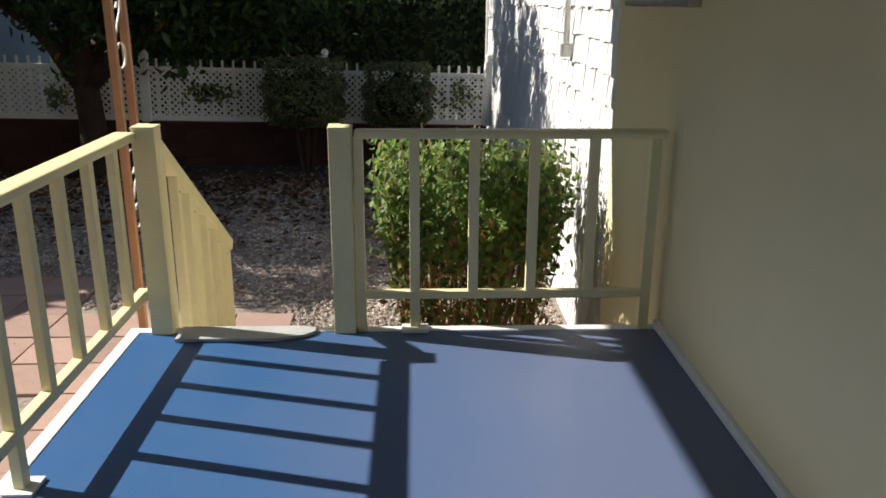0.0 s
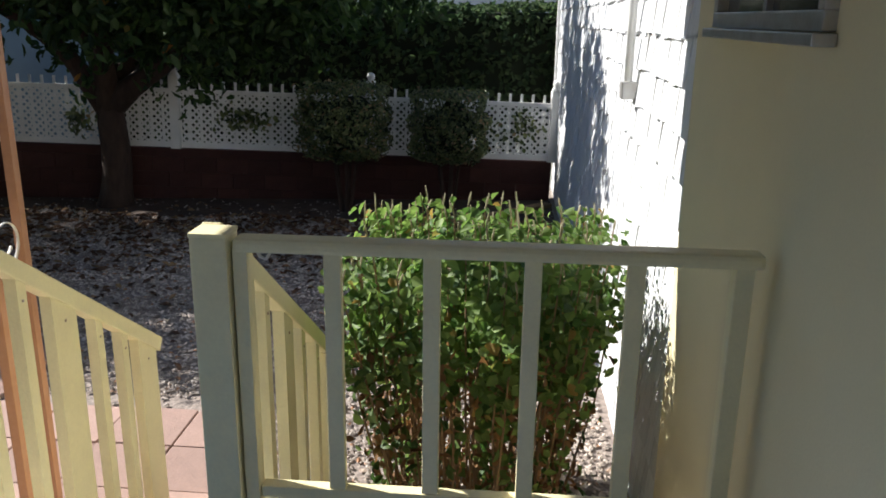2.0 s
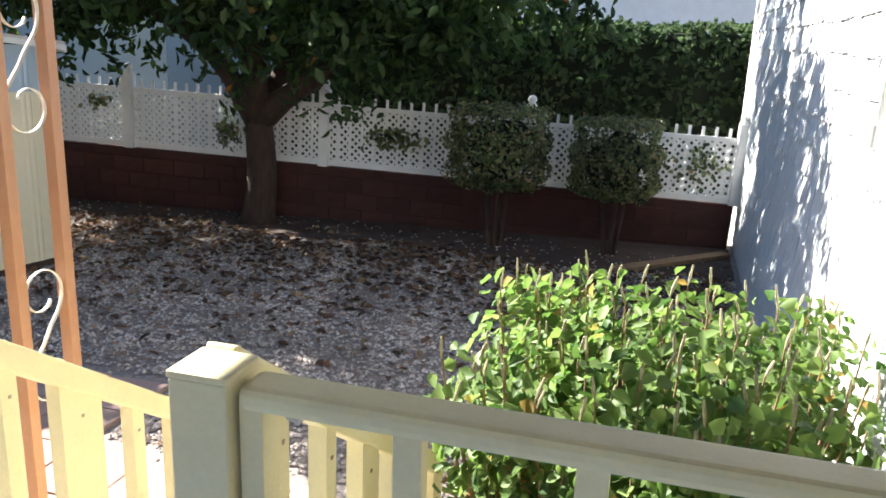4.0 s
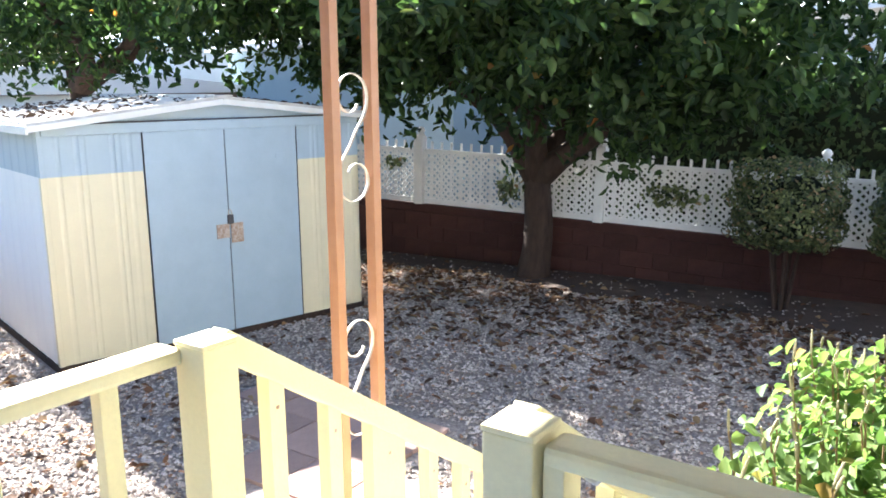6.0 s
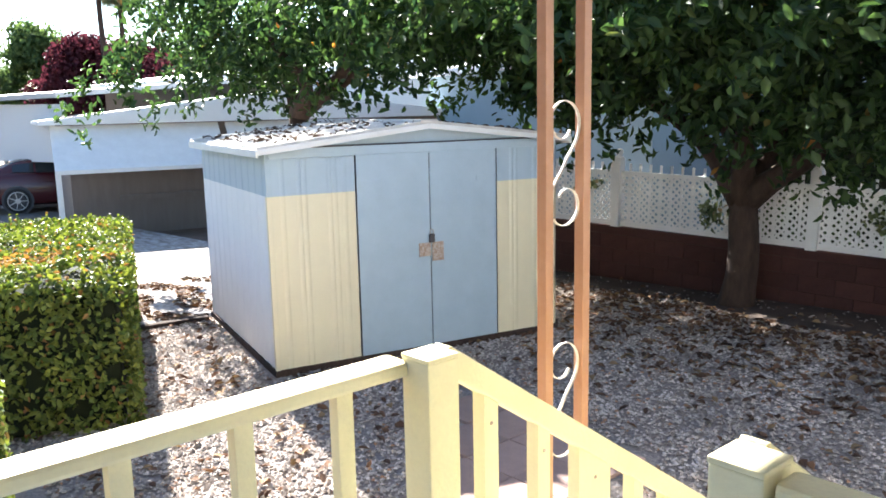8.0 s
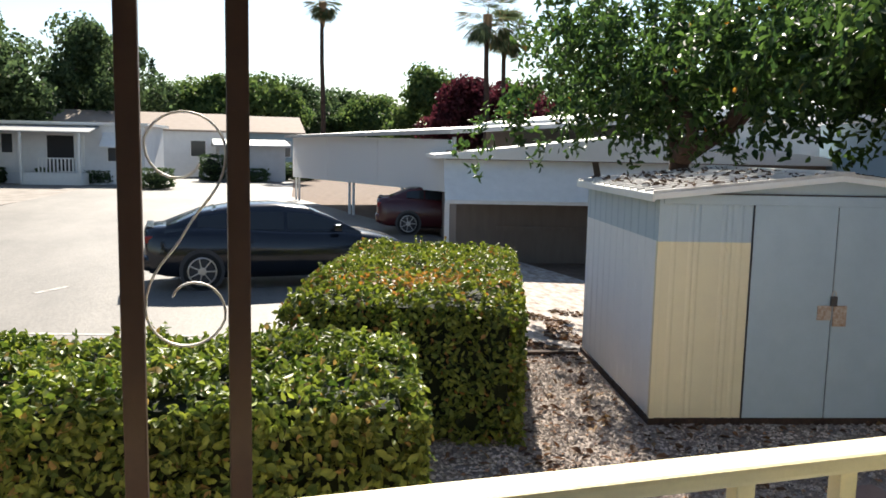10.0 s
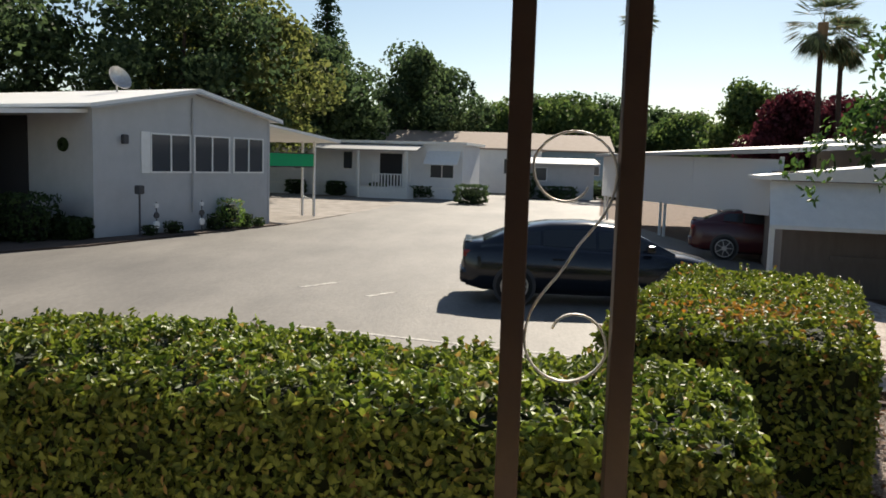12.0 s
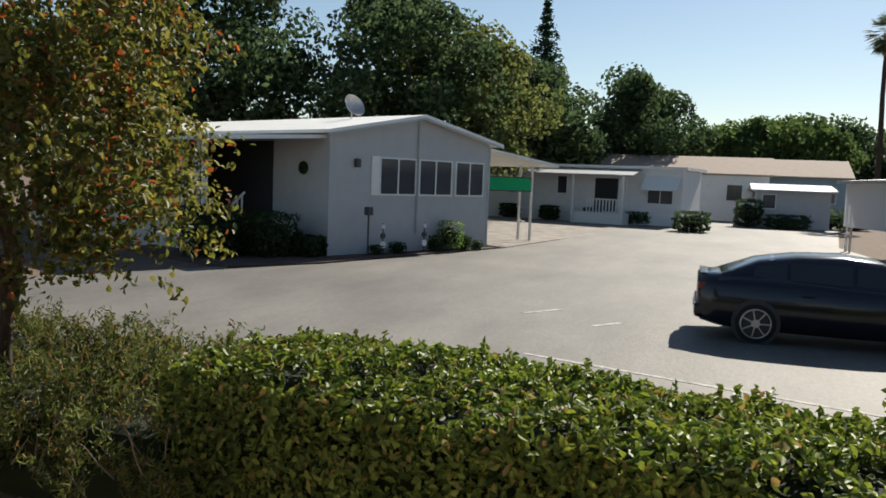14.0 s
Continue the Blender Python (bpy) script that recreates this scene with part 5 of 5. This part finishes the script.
# ---- road paint ----
for (ax, ay), (bx, by), w in (((-11.2, -1.2), (-9.75, 4.0), 0.045), ((-14.65, -2.03), (-15.43, -1.5), 0.055), ((-13.95, -0.65), (-14.53, -0.24), 0.055)):
    d = Vector((bx - ax, by - ay, 0)).normalized() * 1.0
    n = Vector((-d.y, d.x, 0)) * w
    solid("road_marking", prism(bmesh.new(), [(ax - n.x, ay - n.y), (bx - n.x, by - n.y), (bx + n.x, by + n.y), (ax + n.x, ay + n.y)], RD, RD + 0.005, "z"), LINE, "worn white painted line on the asphalt", "road marking", "structure")

# ---- parked car ----
def car(label, origin, heading, paint, scale=1.0):
    """A four-door saloon, nose along +y of its own frame, ground at z = 0."""
    c = thing("parked_car", label, "car", pose(*origin, 0, 0, heading))
    # stations along the length: y, half width, sill z, belt z, top z
    st = [(-2.27, 0.62, 0.42, 0.78, 0.98), (-2.20, 0.80, 0.30, 0.84, 1.03), (-1.92, 0.88, 0.24, 0.88, 1.05), (-1.3, 0.905, 0.20, 0.90, 1.06), (0.0, 0.91, 0.19, 0.91, 0.98),
          (1.1, 0.905, 0.20, 0.89, 0.97), (1.6, 0.89, 0.22, 0.82, 0.90), (2.05, 0.85, 0.24, 0.72, 0.80), (2.3, 0.74, 0.30, 0.62, 0.68), (2.4, 0.55, 0.38, 0.52, 0.56)]
    bm = bmesh.new()
    rings = []
    for y, w, s, b, t in st:
        prof = [(-w * 0.9, s), (-w, s + 0.12), (-w, (s + b) / 2 + 0.05), (-w * 0.97, b), (-w * 0.86, t - 0.01), (-w * 0.5, t + 0.015), (0, t + 0.02)]
        prof = prof + [(-x, z) for x, z in reversed(prof[:-1])]
        rings.append([bm.verts.new((x, y, z)) for x, z in prof])
    n = len(rings[0])
    for a, b in zip(rings, rings[1:]):
        for k in range(n):
            bm.faces.new((a[k], a[(k + 1) % n], b[(k + 1) % n], b[k]))
    bm.faces.new(rings[0][::-1])
    bm.faces.new(rings[-1])
    bmesh.ops.recalc_face_normals(bm, faces=bm.faces)
    body = part("body", bm, paint, c, smooth=True)
    # cabin: roof shell and glass
    cab = [(-1.95, 0.70, 1.04, 0.0), (-1.35, 0.70, 1.04, 0.27), (-0.75, 0.70, 1.0, 0.41), (-0.1, 0.70, 0.98, 0.455), (0.45, 0.70, 0.98, 0.40), (0.9, 0.70, 0.98, 0.22), (1.38, 0.68, 0.95, 0.0)]
    bm = bmesh.new()
    rings = []
    for y, w, z, h in cab:
        k = h / 0.455
        prof = [(-0.80, z - 0.08), (-0.79 + 0.02 * k, z), (-0.79 + 0.18 * k, z + h * 0.90), (-0.42, z + h), (0, z + h + 0.012)]
        prof = prof + [(-x, zz) for x, zz in reversed(prof[:-1])]
        rings.append([bm.verts.new((x, y, zz)) for x, zz in prof])
    n = len(rings[0])
    for a, b in zip(rings, rings[1:]):
        for k in range(n - 1):
            bm.faces.new((a[k], a[k + 1], b[k + 1], b[k]))
    part("cabin", bm, paint, c, smooth=True)

    def side_z(y):
        for (y0, _, z0, h0), (y1, _, z1, h1) in zip(cab, cab[1:]):
            if y0 <= y <= y1:
                t = (y - y0) / (y1 - y0)
                return z0 + t * (z1 - z0), h0 + t * (h1 - h0)
        return 1.0, 0.0
    for s in (-1, 1):
        for ya, yb in ((-1.42, -0.93), (-0.88, 0.02), (0.08, 1.05)):
            bm = bmesh.new()
            lo, hi = [], []
            for i in range(7):
                y = ya + (yb - ya) * i / 6
                z, h = side_z(y)
                k = h / 0.455
                f0, f1 = 0.06, 0.80
                for f, row in ((f0, lo), (f1, hi)):
                    xx = (0.79 - 0.02 * k) + ((0.79 - 0.18 * k) - (0.79 - 0.02 * k)) * f + 0.008
                    row.append(bm.verts.new((s * xx, y, z + h * 0.90 * f)))
            for i in range(6):
                q = (lo[i], lo[i + 1], hi[i + 1], hi[i])
                bm.faces.new(q if s > 0 else q[::-1])
            part("side_window", bm, GLASS, c)
        mir = part("wing_mirror", boxm(s * 0.90 - 0.06, s * 0.90 + 0.10 * s + 0.0, 0.86, 1.0, 0.98, 1.10, 0.03) if s > 0 else boxm(-1.0, -0.84, 0.86, 1.0, 0.98, 1.10, 0.03), paint, c)
    # windscreen and rear window
    for pts in (((0.50, 0.385), (1.36, 0.02)), ((-1.92, 0.02), (-1.10, 0.325))):
        bm = bmesh.new()
        rows = []
        for y, _ in pts:
            z, h = side_z(y)
            rows.append([bm.verts.new((x, y, z + h * (1.0 if abs(x) < 0.5 else 0.93) + 0.014)) for x in (-0.60, -0.42, 0.0, 0.42, 0.60)])
        for k in range(4):
            bm.faces.new((rows[0][k], rows[0][k + 1], rows[1][k + 1], rows[1][k]))
        part("windscreen" if pts[0][0] > 0 else "rear_window", bm, GLASS, c)
    for s in (-1, 1):
        part("tail_lamp", boxm(s * 0.62 - 0.15, s * 0.62 + 0.15, -2.26, -2.10, 0.79, 0.92, 0.03), LAMP_RED, c)
        part("headlight", boxm(s * 0.60 - 0.18, s * 0.60 + 0.18, 2.12, 2.32, 0.58, 0.70, 0.03), PANE, c)
        part("door_handle", boxm(s * 0.905 - 0.02, s * 0.905 + 0.02, -0.72, -0.52, 0.80, 0.83, 0.008), paint, c)
    part("boot_spoiler", boxm(-0.60, 0.60, -2.24, -2.12, 1.028, 1.058, 0.012), paint, c)
    part("bumper", boxm(-0.80, 0.80, -2.31, -2.12, 0.33, 0.60, 0.08), paint, c)
    part("number_plate", boxm(-0.16, 0.16, -2.322, -2.308, 0.44, 0.54, 0.004), WHITE, c)
    for s in (-1, 1):
        for y in (-1.36, 1.38):
            arch = part("wheel_arch", tube(bmesh.new(), [(s * 0.62, y, 0.335), (s * 0.912, y, 0.335)], 0.37, 24), TEAL, c)
            w = part("wheel", tube(bmesh.new(), [(s * 0.70, y, 0.325), (s * 0.72, y, 0.325), (s * 0.90, y, 0.325), (s * 0.925, y, 0.325)], [0.30, 0.325, 0.325, 0.30], 28), TYRE, c, smooth=False)
            bm = bmesh.new()
            tube(bm, [(s * 0.922, y, 0.325), (s * 0.934, y, 0.325)], [0.075, 0.06], 16)
            for k in range(7):
                a = k * 2 * math.pi / 7
                beam(bm, (s * 0.930, y + 0.05 * math.cos(a), 0.325 + 0.05 * math.sin(a)), (s * 0.930, y + 0.225 * math.cos(a), 0.325 + 0.225 * math.sin(a)), 0.045, 0.02, 0.004)
            ring = [(s * 0.928, y + 0.228 * math.cos(k * math.pi / 14), 0.325 + 0.228 * math.sin(k * math.pi / 14)) for k in range(29)]
            tube(bm, ring, 0.014, 6)
            part("rim", bm, ALLOY, w)
            part("brake_disc", tube(bmesh.new(), [(s * 0.905, y, 0.325), (s * 0.9265, y, 0.325)], 0.20, 20), TEAL, w)
    return c


car("dark blue saloon car parked on the lane", (-14.7, 3.27, RD), 2.0, CARPAINT)
car("dark red car parked under the carport", (-22.6, 9.2, RD), -14, RED)

# ---- distant trees ----
def far_tree(name, label, base, height, spread, n, material, leaf=0.5, trunk=0.3, low=0.25, group=""):
    x, y, z = base
    t = thing(name, label, "tree", group=group)
    bm = bmesh.new()
    trunk_mesh(bm, (x, y, z - 0.2), (x, y, z + height * 0.7), trunk, trunk * 0.3, 0.3, 7, 5)
    part("trunk", bm, BARK, t, smooth=True)
    P, N = [], []
    lumps = 46
    for i in range(lumps):
        k = random.random()
        cz = z + height * (low + (0.92 - low) * k)
        rr = spread * (0.25 + 0.75 * math.sin(math.pi * min(1, 0.22 + 0.75 * k)))
        a, d = random.uniform(0, 6.28), rr * random.random() ** 0.5
        c = (x + d * math.cos(a), y + d * math.sin(a), cz)
        r = spread * random.uniform(0.2, 0.42)
        p, dd = ellipsoid_points(n // lumps, c, (r, r, r * 0.8), 0.6)
        P.append(p + RNG.normal(0, leaf * 0.4, p.shape))
        N.append(dd)
    leaf_mesh("crown", np.concatenate(P), np.concatenate(N), leaf, leaf * 0.7, material, t, jitter=0.5, droop=0.3)
    return t


def conifer(label, base, height, spread, n):
    x, y, z = base
    t = thing("conifer", label, "tree")
    bm = bmesh.new()
    trunk_mesh(bm, (x, y, z), (x, y, z + height), 0.4, 0.04, 0.1, 7, 6)
    part("trunk", bm, BARK, t, smooth=True)
    P, N = [], []
    tiers = 22
    for i in range(tiers):
        k = i / (tiers - 1)
        cz = z + height * (0.25 + 0.74 * k)
        r = spread * (1 - k) + 0.15
        arms = 9
        for j in range(arms):
            a = random.uniform(0, 6.28)
            m = max(6, int(n / tiers / arms * (1.6 - 1.2 * k)))
            s = RNG.random(m)[:, None]
            tip = np.array([math.cos(a) * r, math.sin(a) * r, -0.12 * r])
            P.append(np.array([x, y, cz]) + s * tip + RNG.normal(0, 0.12 + 0.05 * r, (m, 3)))
            N.append(np.tile([0, 0, 1.0], (m, 1)))
    leaf_mesh("crown", np.concatenate(P), np.concatenate(N), 0.4, 0.16, LEAF_CONIFER, t)
    return t


def palm(base, height, label, crown=1.9):
    x, y, z = base
    t = thing("palm_tree", label, "tree")
    bm = bmesh.new()
    trunk_mesh(bm, (x, y, z), (x, y, z + height), 0.24, 0.15, 0.2, 8, 6)
    part("trunk", bm, BARK, t, smooth=True)
    verts, faces = [], []
    hub = Vector((x, y, z + height))
    for i in range(70):
        a, e = random.uniform(0, 6.28), random.uniform(-1.25, 1.15)
        d = Vector((math.cos(a) * math.cos(e), math.sin(a) * math.cos(e), math.sin(e)))
        side = d.cross(Vector((0, 0, 1))).normalized()
        up = side.cross(d)
        q = hub + d * crown * random.uniform(0.42, 0.58)
        k = len(verts)
        verts += [tuple(hub - side * 0.02), tuple(hub + side * 0.02), tuple(q)]
        faces.append((k, k + 1, k + 2))
        for j in range(13):
            w = (j - 6) * 0.17
            tip = q + (d * math.cos(w) + side * math.sin(w)) * crown * random.uniform(0.40, 0.52) - Vector((0, 0, 0.10 + 0.12 * random.random())) * crown * 0.6
            n = (side * math.cos(w) - d * math.sin(w)) * 0.045
            k = len(verts)
            verts += [tuple(q), tuple(q.lerp(tip, 0.5) - n), tuple(tip), tuple(q.lerp(tip, 0.5) + n + up * 0.03)]
            faces.append((k, k + 1, k + 2, k + 3))
    raw("crown", verts, faces, LEAF_PALM, t)
    bm = bmesh.new()
    tube(bm, [(x, y, z + height - 2.2), (x, y, z + height - 1.2), (x, y, z + height)], [0.17, 0.30, 0.36], 9)
    part("dead_fronds", bm, TWIG, t)
    return t


def at_pixel_dir(deg, dist, z=RD):
    """A place at a bearing (degrees to the left of +y) and distance from the porch."""
    return (0.0 - dist * math.sin(radians(deg)), 1.7 + dist * math.cos(radians(deg)), z)


FARS = [  # bearing, distance, height, spread, leaf colour
    (133, 45, 18, 6.0, LEAF_FAR), (128, 48, 19, 6.0, LEAF_FAR), (123.2, 50, 18.5, 4.4, LEAF_FAR), (113.8, 55, 17, 4.6, LEAF_FAR), (112, 48, 13, 5.5, LEAF_FAR), (108.5, 52, 12.5, 5.5, LEAF_OLIVE),
    (104.5, 62, 12, 5.0, LEAF_FAR), (102.3, 66, 12, 4.8, LEAF_FAR), (97.0, 75, 13, 5.0, LEAF_FAR), (94.8, 80, 11.5, 5.0, LEAF_FAR), (90.4, 95, 9, 5.5, LEAF_PALE), (87.8, 95, 10, 5.0, LEAF_PALE),
    (85.5, 90, 10.5, 4.5, LEAF_PALE), (83.2, 100, 10, 6.0, LEAF_FAR), (80.5, 105, 9, 7.0, LEAF_FAR), (77.5, 95, 8, 6.0, LEAF_PALE), (73.5, 80, 10.5, 4.0, LEAF_PALE), (70.8, 70, 8.5, 3.8, LEAF_PLUM),
    (68.4, 72, 8.5, 4.2, LEAF_PLUM), (64, 80, 9, 6.0, LEAF_FAR), (58, 70, 8, 6.0, LEAF_FAR), (50, 60, 8, 6.0, LEAF_PALE), (42, 60, 9, 6.0, LEAF_FAR), (30, 55, 8, 6.0, LEAF_FAR), (140, 40, 15, 6.0, LEAF_FAR), (150, 40, 14, 6.0, LEAF_FAR)]
for b, d, h, s, lm in FARS:
    far_tree("distant_tree", "tall dark green tree behind the mobile homes" if lm in (LEAF_FAR, LEAF_OLIVE) else "plum-red leaved tree behind the roofs" if lm is LEAF_PLUM else "light green sunlit tree in the distance",
             at_pixel_dir(b, d), h, s, 10500, lm, 0.22 + d / 420, group="trees on the skyline")
conifer("tall dark conifer rising behind the mobile home", at_pixel_dir(102.6, 70), 17.5, 4.0, 5000)
conifer("slim conifer on the skyline", at_pixel_dir(92.5, 110), 13, 2.5, 2500)
palm(at_pixel_dir(81.3, 72), 14.9, "tall slim fan palm against the sky")
palm(at_pixel_dir(69.9, 62), 12.6, "fan palm with a shaggy crown", 2.9)
palm(at_pixel_dir(68.7, 66), 12.0, "fan palm with a shaggy crown", 2.4)

# ---- crape myrtle by the hedge corner ----
broad_tree("crape_myrtle", "small tree with green and reddening leaves beside the hedge", (-5.0, -3.9, G), 0.5, 0.06,
           [(-5.4, -4.2, 2.6), (-4.7, -4.4, 2.8), (-5.0, -3.4, 2.2)],
           [((-5.0, -3.9, 2.9), (1.15, 1.1, 1.1)), ((-5.0, -3.9, 1.7), (1.15, 1.1, 0.8)), ((-5.1, -3.0, 1.35), (0.35, 0.35, 0.3))],
           24000, 0.066, 0.040, LEAF_MYRTLE, hang=0.0)


# ---- loose gravel and fallen leaves ----
def gravel(name, label, n, x0, x1, y0, y1, size, material, skip):
    P = np.column_stack([RNG.uniform(x0, x1, n), RNG.uniform(y0, y1, n)])
    P = P[[not skip(x, y) for x, y in P]]
    n = len(P)
    s = size * RNG.uniform(0.5, 1.3, (n, 1, 1))
    octa = np.array([[1, 0, 0], [0, 1, 0], [-1, 0, 0], [0, -1, 0], [0.2, 0.1, 0.62], [0, 0, -0.5]], float)
    v = octa[None] * s * (1 + RNG.uniform(-0.35, 0.35, (n, 6, 3)))
    a = RNG.uniform(0, 6.28, n)
    ca, sa = np.cos(a)[:, None], np.sin(a)[:, None]
    x = v[:, :, 0] * ca - v[:, :, 1] * sa
    y = v[:, :, 0] * sa + v[:, :, 1] * ca
    verts = np.stack([x + P[:, :1], y + P[:, 1:], v[:, :, 2] + G], 2).reshape(-1, 3)
    tri = np.array([[0, 1, 4], [1, 2, 4], [2, 3, 4], [3, 0, 4]])
    faces = ((np.arange(n) * 6)[:, None, None] + tri[None]).reshape(-1, 3)
    me = bpy.data.meshes.new(name)
    me.from_pydata(verts.tolist(), [], faces.tolist())
    me.materials.append(material)
    return tagged(new(name, me), label, "gravel", kind="stuff")


def off_gravel(x, y):
    if x > -1.1 and y < 4.5:
        return True
    if -2.3 < x and y < 4.4:
        return True
    if -3.05 - max(0.0, y - 5.1) * 0.9 < x < -0.9 and y < (5.75 if x > -2.4 else 6.55) and random.random() < 0.95:
        return True
    lx, ly = x + 5.733, y - 5.58
    a, b = lx * 0.236 + ly * 0.972, -lx * 0.972 + ly * 0.236
    if -0.05 < a < 3.05 and -0.05 < b < 2.6:
        return True
    if y > 10.3 + 0.1 * math.sin(x * 2.3) and random.random() < 0.96:
        return True
    return (x - FB.x) * fnor.x + (y - FB.y) * fnor.y > -0.1


PEBBLE = leaf_mat("loose stones", (0.54, 0.47, 0.415), (0.19, 0.155, 0.13), (0.34, 0.19, 0.11), 0.05, 0.0, 0.9)
gravel("gravel_stones", "loose grey and tan gravel stones over the yard", 92000, -8.1, 1.15, 3.4, 11.2, 0.018, PEBBLE, off_gravel)
LITTER = leaf_mat("fallen leaf", (0.17, 0.09, 0.05), (0.07, 0.04, 0.026), (0.26, 0.17, 0.09), 0.15, 0.1, 0.8)
pts = np.column_stack([RNG.uniform(-7.5, 1.1, 4200), 11.0 - np.abs(RNG.normal(0, 1.7, 4200)), np.full(4200, G + 0.018)])
pts = np.concatenate([pts, np.column_stack([RNG.uniform(-8.1, -3.6, 420), RNG.uniform(3.6, 6.4, 420), np.full(420, G + 0.018)])])
pts = pts[[not off_gravel(x, y) for x, y, _ in pts]]
tagged(leaf_mesh("leaf_litter", pts, np.tile([0, 0, 1.0], (len(pts), 1)), 0.085, 0.05, LITTER, jitter=0.3, droop=0.0), "brown fallen leaves scattered on the gravel", "leaf litter", kind="stuff")

# litter laid in bands, partly standing in for dappled tree shade
pts = np.column_stack([RNG.uniform(-10.6, -8.0, 2600), RNG.uniform(5.2, 8.4, 2600), np.full(2600, G - 0.018)])
pts = pts[np.sin(pts[:, 1] * 9 + np.sin(pts[:, 0] * 4) * 1.4) > -0.1]
tagged(leaf_mesh("leaf_litter", pts, np.tile([0, 0, 1.0], (len(pts), 1)), 0.10, 0.055, LITTER, jitter=0.2, droop=0.0), "dry brown leaves on the concrete slab, also standing in for dappled shade", "leaf litter", kind="stuff")

# ---- shingles of the annex wall, the near courses ----
def shingles():
    meshes = []
    for w in (0.10, 0.13, 0.17):
        me = bpy.data.meshes.new("shingle")
        bm = prism(bmesh.new(), [(0.0, 0.0), (0.024, 0.0), (0.005, 0.215), (0.0, 0.215)], 0, 1, "y")
        # outline is (x, z); thick end at the bottom, face towards -x
        for v in bm.verts:
            v.co = Vector((-v.co.x, v.co.y * (w - 0.010), v.co.z))
        bmesh.ops.recalc_face_normals(bm, faces=bm.faces)
        bm.to_mesh(me)
        bm.free()
        me.materials.append(SHINGLE)
        meshes.append((w, me))
    verts, faces = [], []
    shared = {w: ([v.co.copy() for v in me.vertices], [tuple(f.vertices) for f in me.polygons]) for w, me in meshes}
    for r in range(18):
        z = G - 0.12 + r * 0.178
        y = ANNEX + 0.0
        while y < AY1 - 0.02:
            w, me = random.choice(meshes)
            mm = pose(XW + 0.02, y, z + random.uniform(-0.012, 0.012), 0, random.uniform(-1.6, 1.6), 0)
            if y < 6.1:
                o = new("shingle", me)
                o.parent = annex
                o.matrix_basis = mm
            else:
                k = len(verts)
                verts += [tuple(mm @ v) for v in shared[w][0]]
                faces += [tuple(i + k for i in f) for f in shared[w][1]]
            y += w
    tagged(raw("far_shingles", verts, faces, SHINGLE, annex), kind="stuff")


shingles()
